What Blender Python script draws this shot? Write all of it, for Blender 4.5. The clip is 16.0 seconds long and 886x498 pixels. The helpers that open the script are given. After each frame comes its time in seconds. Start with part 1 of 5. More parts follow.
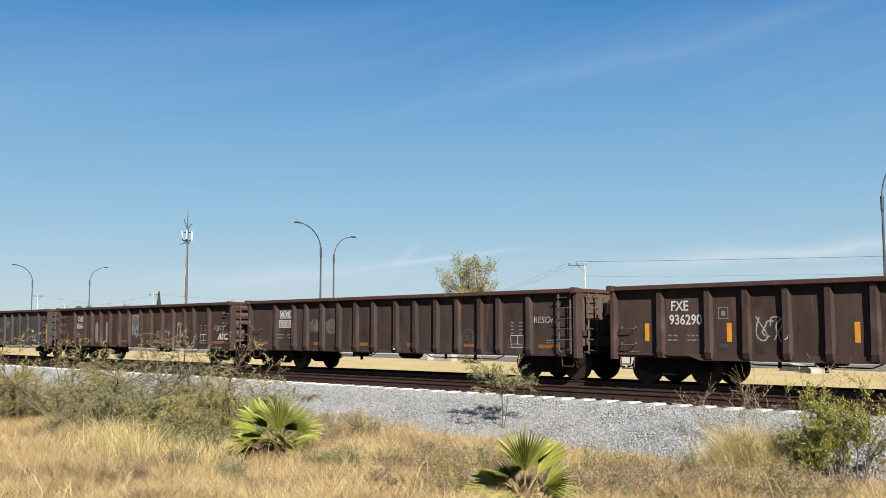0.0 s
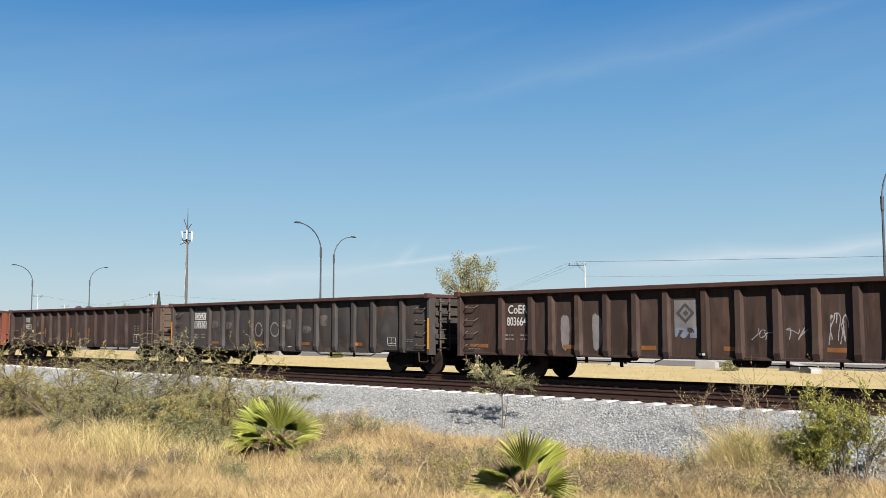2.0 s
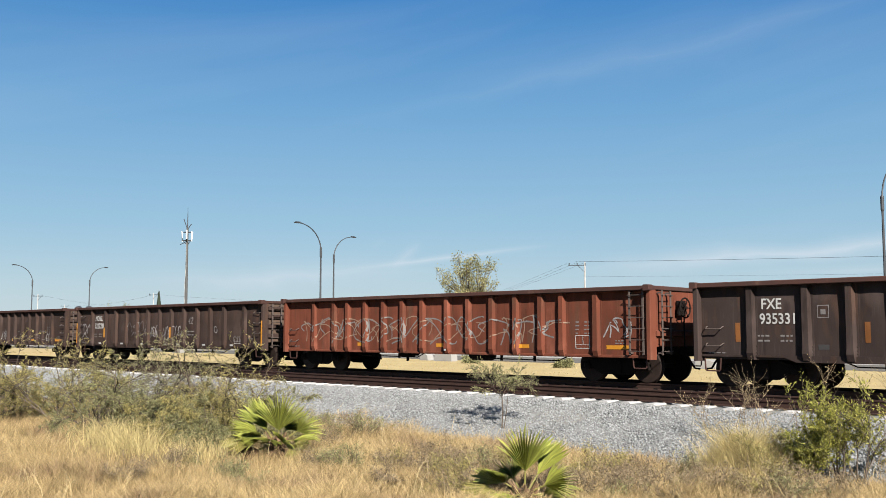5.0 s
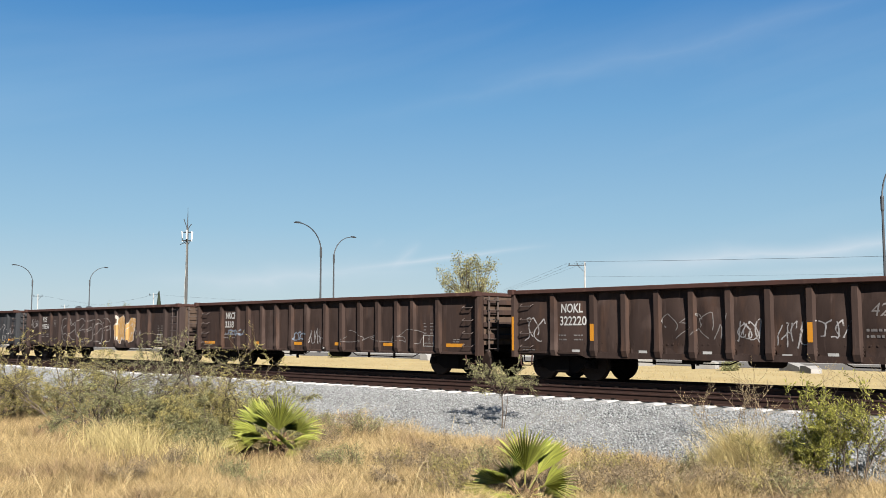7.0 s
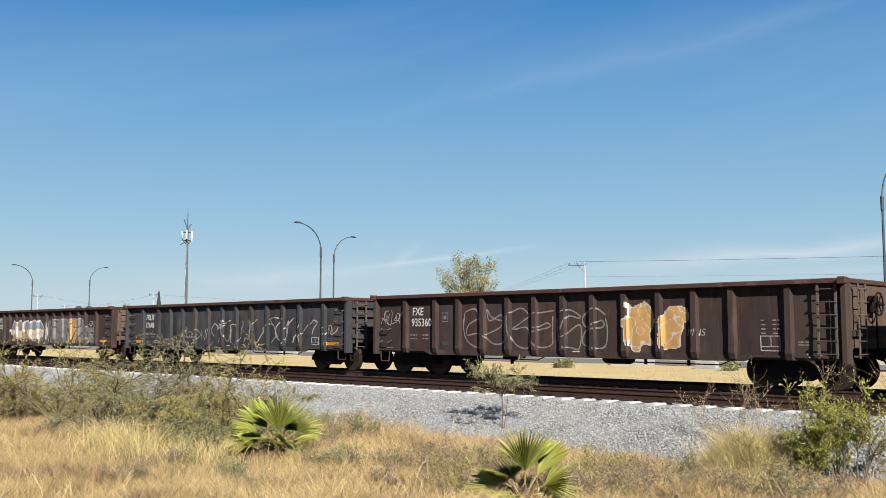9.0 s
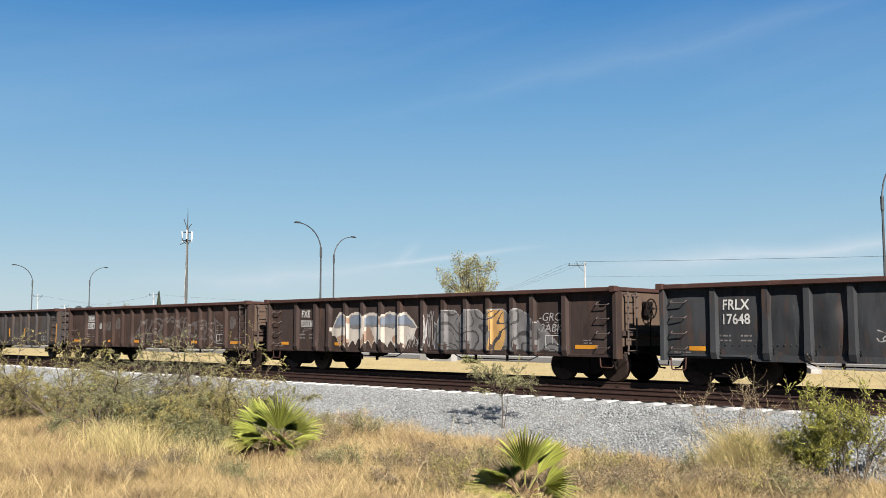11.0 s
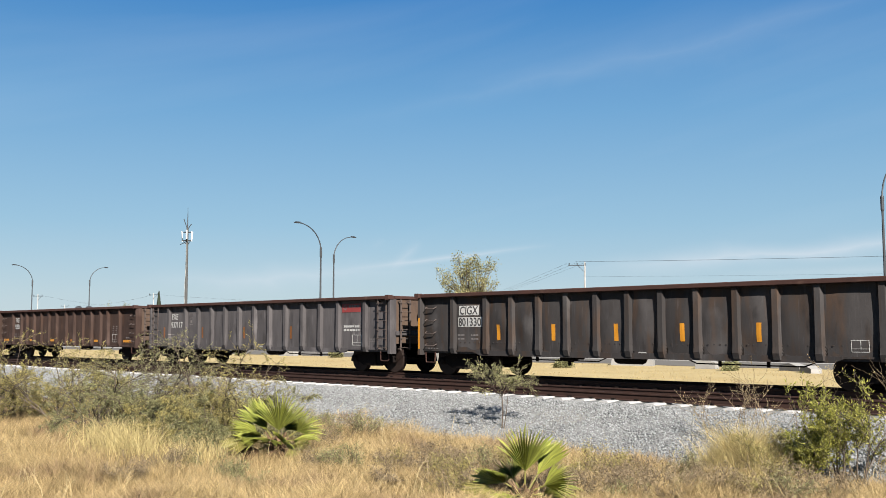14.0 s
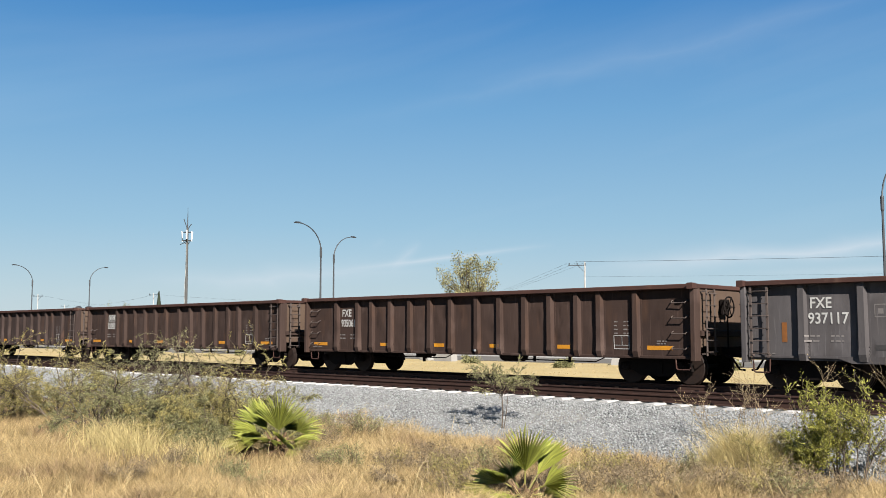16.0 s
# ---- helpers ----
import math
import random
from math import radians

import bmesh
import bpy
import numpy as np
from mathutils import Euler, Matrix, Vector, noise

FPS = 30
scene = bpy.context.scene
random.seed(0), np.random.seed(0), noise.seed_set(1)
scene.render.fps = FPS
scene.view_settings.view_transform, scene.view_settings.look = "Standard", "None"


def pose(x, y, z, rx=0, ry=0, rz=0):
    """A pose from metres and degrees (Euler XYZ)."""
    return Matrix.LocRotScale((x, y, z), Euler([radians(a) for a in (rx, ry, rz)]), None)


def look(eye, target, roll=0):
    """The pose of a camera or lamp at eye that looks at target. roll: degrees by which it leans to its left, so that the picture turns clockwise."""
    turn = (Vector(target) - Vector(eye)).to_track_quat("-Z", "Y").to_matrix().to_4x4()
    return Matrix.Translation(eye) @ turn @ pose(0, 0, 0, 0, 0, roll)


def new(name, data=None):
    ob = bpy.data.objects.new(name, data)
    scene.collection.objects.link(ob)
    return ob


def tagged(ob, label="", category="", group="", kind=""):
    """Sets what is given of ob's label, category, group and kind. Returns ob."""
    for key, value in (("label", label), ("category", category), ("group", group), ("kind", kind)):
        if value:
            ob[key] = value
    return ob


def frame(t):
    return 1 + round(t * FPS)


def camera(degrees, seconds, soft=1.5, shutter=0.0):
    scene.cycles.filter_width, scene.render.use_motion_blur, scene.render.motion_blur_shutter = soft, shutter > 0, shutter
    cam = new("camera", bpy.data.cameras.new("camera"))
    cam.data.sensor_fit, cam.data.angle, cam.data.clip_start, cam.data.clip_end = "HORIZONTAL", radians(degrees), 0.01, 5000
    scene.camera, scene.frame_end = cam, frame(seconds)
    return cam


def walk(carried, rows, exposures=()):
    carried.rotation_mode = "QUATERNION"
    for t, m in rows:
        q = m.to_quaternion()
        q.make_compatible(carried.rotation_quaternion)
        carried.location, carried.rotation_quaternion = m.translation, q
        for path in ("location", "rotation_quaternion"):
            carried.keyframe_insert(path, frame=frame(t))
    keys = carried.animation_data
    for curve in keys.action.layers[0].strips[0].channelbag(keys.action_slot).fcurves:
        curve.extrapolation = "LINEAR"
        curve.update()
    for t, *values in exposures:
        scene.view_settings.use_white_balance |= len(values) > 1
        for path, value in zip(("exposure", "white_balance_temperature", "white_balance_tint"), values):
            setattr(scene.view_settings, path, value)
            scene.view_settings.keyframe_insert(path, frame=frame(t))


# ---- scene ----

# World: x along the rails (the train runs towards +x), y away from the camera, z = 0 on top of the rails.
EYE = (0.0, 0.0, 1.373)
FOV = 49.65
YAW, PITCH = 45.776, 4.999
cam = camera(FOV, 16.0, soft=0.55)
aim = (EYE[0] - math.cos(radians(YAW)) * math.cos(radians(PITCH)), EYE[1] + math.sin(radians(YAW)) * math.cos(radians(PITCH)), EYE[2] + math.sin(radians(PITCH)))
walk(cam, [(0.0, look(EYE, aim)), (16.0, look(EYE, aim))], exposures=[(0.0, 1.78), (16.0, 1.78)])

# ---------------------------------------------------------------- light
SUN = Vector((1.8, -1.0, 1.36)).normalized()
world = bpy.data.worlds.new("sky")
scene.world = world
world.use_nodes = True
wn, wl = world.node_tree.nodes, world.node_tree.links
wn.clear()
sky = wn.new("ShaderNodeTexSky")
sky.sky_type = "NISHITA"
sky.sun_disc = False
sky.sun_elevation = math.asin(SUN.z)
sky.sun_rotation = math.atan2(SUN.x, SUN.y)
sky.air_density, sky.dust_density, sky.ozone_density = 1.15, 0.25, 4.0
bg = wn.new("ShaderNodeBackground")
bg.inputs["Strength"].default_value = 0.05
wo = wn.new("ShaderNodeOutputWorld")
# thin cirrus veils, streaked along one slant that climbs to the right of the view
tc = wn.new("ShaderNodeTexCoord")
mp = wn.new("ShaderNodeMapping")
mp.inputs["Rotation"].default_value = (0, 0, radians(YAW - 90))
mp2 = wn.new("ShaderNodeMapping")
mp2.inputs["Rotation"].default_value = (0, radians(13), 0)
mp3 = wn.new("ShaderNodeMapping")
mp3.inputs["Location"].default_value = (1.7, 0.2, 1.3)
mp3.inputs["Scale"].default_value = (1.0, 0.8, 9.0)
ns = wn.new("ShaderNodeTexNoise")
ns.inputs["Scale"].default_value = 1.5
ns.inputs["Detail"].default_value = 5.0
ns.inputs["Distortion"].default_value = 0.25
rp = wn.new("ShaderNodeValToRGB")
rp.color_ramp.elements[0].position, rp.color_ramp.elements[0].color = 0.52, (0, 0, 0, 1)
rp.color_ramp.elements[1].position, rp.color_ramp.elements[1].color = 0.85, (0.09, 0.09, 0.09, 1)
# clear winter air: the gradient from a milky horizon to deep blue, laid over the sky model
sep = wn.new("ShaderNodeSeparateXYZ")
grad = wn.new("ShaderNodeValToRGB")
stops = [(0.0, (0.56, 0.68, 0.76)), (0.04, (0.50, 0.66, 0.76)), (0.11, (0.33, 0.56, 0.75)), (0.227, (0.17, 0.41, 0.70)), (0.34, (0.048, 0.245, 0.60)), (1.0, (0.02, 0.12, 0.38))]
while len(grad.color_ramp.elements) < len(stops):
    grad.color_ramp.elements.new(0.5)
for el, (at, c) in zip(grad.color_ramp.elements, stops):
    el.position, el.color = at, (*c, 1)
gain = wn.new("ShaderNodeVectorMath")
gain.operation = "SCALE"
gain.inputs["Scale"].default_value = 5.25
both = wn.new("ShaderNodeMixRGB")
both.inputs["Fac"].default_value = 0.93
wl.new(tc.outputs["Generated"], sep.inputs[0])
wl.new(sep.outputs["Z"], grad.inputs["Fac"])
wl.new(grad.outputs["Color"], gain.inputs[0])
wl.new(sky.outputs["Color"], both.inputs["Color1"])
wl.new(gain.outputs[0], both.inputs["Color2"])
mx = wn.new("ShaderNodeMixRGB")
mx.inputs["Color2"].default_value = (4.5, 4.8, 5.2, 1)
wl.new(tc.outputs["Generated"], mp.inputs["Vector"])
wl.new(mp.outputs["Vector"], mp2.inputs["Vector"])
wl.new(mp2.outputs["Vector"], mp3.inputs["Vector"])
wl.new(mp3.outputs["Vector"], ns.inputs["Vector"])
wl.new(ns.outputs["Fac"], rp.inputs["Fac"])
wl.new(rp.outputs["Color"], mx.inputs["Fac"])
wl.new(both.outputs["Color"], mx.inputs["Color1"])
# single cirrus streaks and a contrail, as lines in the plane of tangents ahead (across, up)
sp = wn.new("ShaderNodeSeparateXYZ")
wl.new(mp.outputs["Vector"], sp.inputs[0])


def calc(op, a, b=None, c=None, clamp=False):
    q = wn.new("ShaderNodeMath")
    q.operation, q.use_clamp = op, clamp
    for k, v in enumerate((a, b, c)):
        if v is None:
            continue
        if isinstance(v, (int, float)):
            q.inputs[k].default_value = v
        else:
            wl.new(v, q.inputs[k])
    return q.outputs[0]


ahead = calc("MAXIMUM", sp.outputs["Y"], 0.05)
across, upward = calc("DIVIDE", sp.outputs["X"], ahead), calc("DIVIDE", sp.outputs["Z"], ahead)
wisp = wn.new("ShaderNodeTexNoise")
wisp.inputs["Scale"].default_value, wisp.inputs["Detail"].default_value, wisp.inputs["Distortion"].default_value = 9.0, 6.0, 0.6
wl.new(mp2.outputs["Vector"], wisp.inputs["Vector"])
front = calc("MULTIPLY", calc("SUBTRACT", sp.outputs["Y"], 0.3, clamp=True), 4.0, clamp=True)
total = None
for u0, v0, u1, v1, wide, fade, strength in (
        (-0.16, 0.205, 0.62, 0.395, 0.022, 0.25, 0.07),
        (0.06, 0.255, 0.66, 0.365, 0.045, 0.3, 0.06),
        (-0.12, 0.062, 0.118, 0.092, 0.006, 0.10, 0.55),
        (-0.055, 0.062, -0.022, 0.096, 0.011, 0.03, 0.45),
        (-0.075, 0.088, -0.060, 0.097, 0.009, 0.02, 0.3),
        (0.13, 0.066, 0.62, 0.102, 0.018, 0.16, 0.6),
        (0.28, 0.060, 0.70, 0.074, 0.010, 0.15, 0.25),
        (-0.34, 0.052, 0.02, 0.062, 0.022, 0.16, 0.4)):
    ln = math.hypot(u1 - u0, v1 - v0)
    du, dv = (u1 - u0) / ln, (v1 - v0) / ln
    a, b = calc("SUBTRACT", across, u0), calc("SUBTRACT", upward, v0)
    along = calc("ADD", calc("MULTIPLY", a, du), calc("MULTIPLY", b, dv))
    off = calc("ADD", calc("MULTIPLY", a, -dv), calc("MULTIPLY", b, du))
    off = calc("ADD", off, calc("MULTIPLY", calc("SUBTRACT", wisp.outputs["Fac"], 0.5), wide * 1.6))
    body = calc("SUBTRACT", 1.0, calc("DIVIDE", calc("ABSOLUTE", off), wide), clamp=True)
    body = calc("MULTIPLY", body, body)
    e0 = calc("DIVIDE", along, fade, clamp=True)
    e1 = calc("DIVIDE", calc("SUBTRACT", ln, along), fade, clamp=True)
    m = calc("MULTIPLY", calc("MULTIPLY", e0, e1), calc("MULTIPLY", body, strength))
    total = m if total is None else calc("ADD", total, m)
total = calc("MULTIPLY", calc("MULTIPLY", total, front), calc("MULTIPLY_ADD", wisp.outputs["Fac"], 1.1, 0.4), clamp=True)
mx2 = wn.new("ShaderNodeMixRGB")
mx2.inputs["Color2"].default_value = (4.2, 4.6, 5.0, 1)
wl.new(total, mx2.inputs["Fac"])
wl.new(mx.outputs["Color"], mx2.inputs["Color1"])
wl.new(mx2.outputs["Color"], bg.inputs["Color"])
wl.new(bg.outputs["Background"], wo.inputs["Surface"])

sun = new("sun", bpy.data.lights.new("sun", "SUN"))
sun.data.energy, sun.data.angle, sun.data.color = 5.0, radians(0.53), (1.0, 0.95, 0.88)
sun.matrix_world = look(SUN * 60, (0, 0, 0))


# ---------------------------------------------------------------- materials
def mat(name, c1, c2, rough=0.7, scale=4.0, stretch=(1, 1, 1), metal=0.0, bump=0.1, bump_scale=60.0, island=0.0, objrand=0.0,
        c3=None, c3_scale=1.0, c3_at=0.6, c3_soft=0.12, spec=0.3, coords="Object", translucent=0.0):
    """Two-scale noise between c1 and c2, patches of c3, bump, and hue drift per island or per object."""
    m = bpy.data.materials.new(name)
    m.use_nodes = True
    n, l = m.node_tree.nodes, m.node_tree.links
    b = n["Principled BSDF"]
    b.inputs["Roughness"].default_value, b.inputs["Metallic"].default_value = rough, metal
    b.inputs["Specular IOR Level"].default_value = spec
    t = n.new("ShaderNodeTexCoord")
    vec = t.outputs[coords]
    info = n.new("ShaderNodeObjectInfo")
    if objrand:
        add = n.new("ShaderNodeVectorMath")
        add.operation = "MULTIPLY_ADD"
        add.inputs[1].default_value = (37, 53, 71)
        l.new(info.outputs["Random"], add.inputs[0])
        l.new(vec, add.inputs[2])
        vec = add.outputs[0]
    mpn = n.new("ShaderNodeMapping")
    mpn.inputs["Scale"].default_value = stretch
    l.new(vec, mpn.inputs["Vector"])
    vec = mpn.outputs["Vector"]

    def tex(s, detail=5.0):
        q = n.new("ShaderNodeTexNoise")
        q.inputs["Scale"].default_value, q.inputs["Detail"].default_value = s, detail
        l.new(vec, q.inputs["Vector"])
        return q.outputs["Fac"]

    def ramp(f, lo, hi):
        q = n.new("ShaderNodeMapRange")
        q.inputs["From Min"].default_value, q.inputs["From Max"].default_value = lo, hi
        l.new(f, q.inputs["Value"])
        return q.outputs["Result"]

    def mix(f, a, c, mode="MIX"):
        q = n.new("ShaderNodeMixRGB")
        q.blend_type = mode
        for sock, v in zip(("Fac", "Color1", "Color2"), (f, a, c)):
            if hasattr(v, "is_linked"):
                l.new(v, q.inputs[sock])
            else:
                q.inputs[sock].default_value = v if sock == "Fac" else (*v, 1)
        return q.outputs["Color"]

    col = mix(ramp(tex(scale), 0.3, 0.7), c1, c2)
    fine = ramp(tex(scale * 9), 0.25, 0.75)
    col = mix(0.35, col, mix(fine, tuple(v * 0.72 for v in c1), tuple(min(1, v * 1.25) for v in c2)))
    if c3:
        col = mix(ramp(tex(c3_scale, 7), c3_at, c3_at + c3_soft), col, c3)
    if island or objrand:
        geo = n.new("ShaderNodeNewGeometry")
        src = geo.outputs["Random Per Island"] if island else info.outputs["Random"]
        k = island or objrand
        h = n.new("ShaderNodeHueSaturation")
        v = n.new("ShaderNodeMapRange")
        v.inputs["To Min"].default_value, v.inputs["To Max"].default_value = 1 - k, 1 + k
        l.new(src, v.inputs["Value"])
        l.new(v.outputs["Result"], h.inputs["Value"])
        l.new(col, h.inputs["Color"])
        col = h.outputs["Color"]
    l.new(col, b.inputs["Base Color"])
    if bump:
        bn = n.new("ShaderNodeBump")
        bn.inputs["Strength"].default_value, bn.inputs["Distance"].default_value = bump, 0.02
        l.new(tex(bump_scale, 4), bn.inputs["Height"])
        l.new(bn.outputs["Normal"], b.inputs["Normal"])
    if translucent:
        tr = n.new("ShaderNodeBsdfTranslucent")
        ms = n.new("ShaderNodeMixShader")
        ms.inputs["Fac"].default_value = translucent
        l.new(col, tr.inputs["Color"])
        l.new(b.outputs["BSDF"], ms.inputs[1])
        l.new(tr.outputs["BSDF"], ms.inputs[2])
        l.new(ms.outputs["Shader"], n["Material Output"].inputs["Surface"])
    return m


RUST = (0.046, 0.0265, 0.0188)


def paint(name, c, rust=RUST, rust_at=0.54, rust_soft=0.22):
    """Old car paint: sooty runs down the sheet, rust breaking through, chalky scuffs; each sheet a little different."""
    d = tuple(v * 0.6 for v in c)
    m = mat(name, c, d, rough=0.8, scale=1.3, stretch=(2.4, 2.4, 0.5), bump=0.16, bump_scale=30, objrand=0.16, c3=rust, c3_scale=1.3, c3_at=rust_at, c3_soft=rust_soft, spec=0.06)
    n, l = m.node_tree.nodes, m.node_tree.links
    b = n["Principled BSDF"]
    old = b.inputs["Base Color"].links[0].from_socket
    tcn, inf = n.new("ShaderNodeTexCoord"), n.new("ShaderNodeObjectInfo")
    shift = n.new("ShaderNodeVectorMath")
    shift.operation = "MULTIPLY_ADD"
    shift.inputs[1].default_value = (91, 17, 43)
    l.new(inf.outputs["Random"], shift.inputs[0])
    l.new(tcn.outputs["Object"], shift.inputs[2])
    col = old
    for size, lo, hi, amount, tone, stretch in ((0.9, 0.58, 0.74, 0.38, tuple(min(0.2, v * 1.9 + 0.012) for v in c), (1.0, 1.0, 0.7)),
                                                (3.2, 0.60, 0.78, 0.30, tuple(v * 2.2 + 0.01 for v in c), (5.0, 5.0, 0.35)),
                                                (2.1, 0.60, 0.72, 0.55, tuple(v * 0.35 for v in c), (1.6, 1.6, 0.5))):
        mp_, nz, rg, mr = n.new("ShaderNodeMapping"), n.new("ShaderNodeTexNoise"), n.new("ShaderNodeMapRange"), n.new("ShaderNodeMixRGB")
        mp_.inputs["Scale"].default_value = stretch
        mp_.inputs["Location"].default_value = (size * 3, 0, size)
        nz.inputs["Scale"].default_value, nz.inputs["Detail"].default_value = size, 8.0
        rg.inputs["From Min"].default_value, rg.inputs["From Max"].default_value, rg.inputs["To Max"].default_value = lo, hi, amount
        l.new(shift.outputs[0], mp_.inputs["Vector"])
        l.new(mp_.outputs["Vector"], nz.inputs["Vector"])
        l.new(nz.outputs["Fac"], rg.inputs["Value"])
        l.new(rg.outputs["Result"], mr.inputs["Fac"])
        l.new(col, mr.inputs["Color1"])
        mr.inputs["Color2"].default_value = (*tone, 1)
        col = mr.outputs["Color"]
    l.new(col, b.inputs["Base Color"])
    return m


M_BROWN = paint("weathered_brown_paint", (0.0345, 0.0228, 0.0190))
M_BROWN2 = paint("dark_brown_paint", (0.031, 0.0218, 0.0192))
M_WARM = paint("red_brown_paint", (0.0385, 0.0248, 0.0203))
M_DARK = paint("sooty_grey_paint", (0.033, 0.0298, 0.029), (0.044, 0.0275, 0.0185), 0.48, 0.3)
M_GREY = paint("faded_grey_paint", (0.060, 0.0545, 0.055), (0.05, 0.043, 0.041), 0.6, 0.3)
M_BLACK = paint("blue_black_paint", (0.0275, 0.0285, 0.0305))
M_RED = paint("rusty_red_paint", (0.105, 0.033, 0.0195), (0.062, 0.03, 0.019))
M_CHORD = mat("rusty_chord_steel", (0.0451, 0.0216, 0.0168), (0.0289, 0.0168, 0.0145), rough=0.8, scale=2.0, c3=(0.0602, 0.0349, 0.0265), c3_scale=3, bump=0.15, objrand=0.1, spec=0.06)
M_RUN = mat("greasy_black_steel", (0.00563, 0.00461, 0.00461), (0.0092, 0.00717, 0.00614), rough=0.75, scale=5, bump=0.2, spec=0.03)
M_WHEEL = mat("brown_wheel_steel", (0.019, 0.012, 0.0095), (0.009, 0.0066, 0.0058), rough=0.6, scale=6, bump=0.1, metal=0.0, spec=0.08)
M_WHITE = mat("white_stencil_paint", (0.294, 0.288, 0.275), (0.23, 0.224, 0.211), rough=0.75, scale=9, bump=0, c3=(0.128, 0.109, 0.096), c3_scale=14, c3_at=0.62, spec=0.2)
M_FADED = mat("faded_white_stencil", (0.122, 0.112, 0.106), (0.0768, 0.0672, 0.064), rough=0.75, scale=20, bump=0, spec=0.2)
M_END = mat("dusty_tan_brown_paint", (0.068, 0.0464, 0.0336), (0.048, 0.0328, 0.0248), rough=0.8, scale=1.5, stretch=(1, 1.5, 0.6), bump=0.12, objrand=0.15, c3=(0.036, 0.0256, 0.0216), c3_scale=2.2, spec=0.06)
M_RUNG = mat("worn_brown_steel", (0.06, 0.0464, 0.04), (0.04, 0.0296, 0.0256), rough=0.7, scale=6, bump=0.05, spec=0.2)
M_INK = mat("black_stencil_paint", (0.0192, 0.0179, 0.0179), (0.0256, 0.023, 0.0224), rough=0.7, bump=0)
M_HAZE = mat("half_rubbed_out_spray_paint", (0.066, 0.055, 0.049), (0.045, 0.036, 0.032), rough=0.8, scale=6, bump=0, spec=0.15, c3=(0.034, 0.026, 0.023), c3_scale=5, c3_at=0.5)
M_YELLOW = mat("yellow_reflective_tape", (0.32, 0.138, 0.00768), (0.256, 0.102, 0.00768), rough=0.5, scale=8, bump=0.03)
M_ORANGE = mat("faded_orange_tape", (0.134, 0.048, 0.00832), (0.0832, 0.032, 0.0096), rough=0.6, scale=8, bump=0.03)
M_SPRAYW = mat("white_spray_paint", (0.192, 0.182, 0.179), (0.128, 0.118, 0.115), rough=0.75, scale=7, bump=0, c3=(0.0512, 0.0397, 0.0352), c3_scale=9, c3_at=0.55, spec=0.2)
M_SPRAYG = mat("gold_spray_paint", (0.26, 0.15, 0.05), (0.2, 0.115, 0.042), rough=0.7, scale=5, bump=0, spec=0.2)
M_SPRAYB = mat("blue_grey_spray_paint", (0.095, 0.108, 0.13), (0.068, 0.08, 0.1), rough=0.7, scale=5, bump=0, spec=0.2)
M_SPRAYS = mat("silver_grey_spray_paint", (0.098, 0.092, 0.09), (0.062, 0.058, 0.057), rough=0.6, scale=4, bump=0, spec=0.2)
M_SPRAYC = mat("cream_spray_paint", (0.269, 0.246, 0.218), (0.218, 0.186, 0.154), rough=0.7, scale=3, bump=0, spec=0.2)
M_SPRAYP = mat("tan_spray_paint", (0.16, 0.106, 0.0736), (0.122, 0.0768, 0.0544), rough=0.7, scale=3, bump=0, spec=0.2)
M_REDLOGO = mat("red_decal", (0.141, 0.0192, 0.0179), (0.115, 0.0192, 0.0179), rough=0.6, bump=0)
M_RAIL = mat("rusty_rail_steel", (0.031, 0.0165, 0.0125), (0.018, 0.0107, 0.009), rough=0.75, scale=6, bump=0.15, spec=0.08)
M_CONC = mat("pale_concrete", (0.30, 0.292, 0.28), (0.23, 0.222, 0.21), rough=0.9, scale=5, bump=0.2, objrand=0.12, spec=0.2)
M_BALL = mat("crushed_grey_ballast", (0.165, 0.165, 0.157), (0.085, 0.085, 0.082), rough=0.95, scale=14, bump=1.0, bump_scale=24, c3=(0.16, 0.145, 0.119), c3_scale=0.6, c3_at=0.58, spec=0.1)
M_STONE = mat("ballast_stone", (0.185, 0.187, 0.184), (0.125, 0.126, 0.124), rough=0.95, scale=12, bump=0.1, island=0.36, spec=0.1)
M_SOIL = mat("dry_straw_ground", (0.16, 0.118, 0.064), (0.096, 0.0704, 0.0416), rough=0.95, scale=1.2, bump=0.5, bump_scale=25, c3=(0.0768, 0.0608, 0.0416), c3_scale=0.7, c3_at=0.56, spec=0.1)
M_FIELD = mat("dry_pale_field", (0.289, 0.231, 0.117), (0.234, 0.176, 0.082), rough=0.95, scale=0.35, bump=0.4, bump_scale=8, c3=(0.188, 0.156, 0.0859), c3_scale=0.12, c3_at=0.6, spec=0.1)
M_ASPH = mat("dusty_grey_asphalt", (0.104, 0.096, 0.084), (0.08, 0.0736, 0.0656), rough=0.95, scale=0.4, bump=0.2, spec=0.05)
M_STRAW = mat("dry_grass_blades", (0.335, 0.252, 0.122), (0.225, 0.158, 0.075), rough=0.85, scale=0.45, bump=0, island=0.5, translucent=0.25, c3=(0.165, 0.108, 0.066), c3_scale=0.7, c3_at=0.55, spec=0.15)
M_STRAWF = mat("pale_dry_grass", (0.309, 0.252, 0.138), (0.255, 0.198, 0.101), rough=0.9, scale=0.2, bump=0, island=0.3, spec=0.1)
M_TUFT = mat("pale_yellow_grass", (0.5, 0.41, 0.2), (0.4, 0.315, 0.14), rough=0.85, scale=0.8, bump=0, island=0.3, translucent=0.5, spec=0.1)
M_FIELDG = mat("field_grass_blades", (0.325, 0.257, 0.13), (0.26, 0.195, 0.0936), rough=0.95, scale=0.3, bump=0, island=0.2, spec=0.05, translucent=0.2)
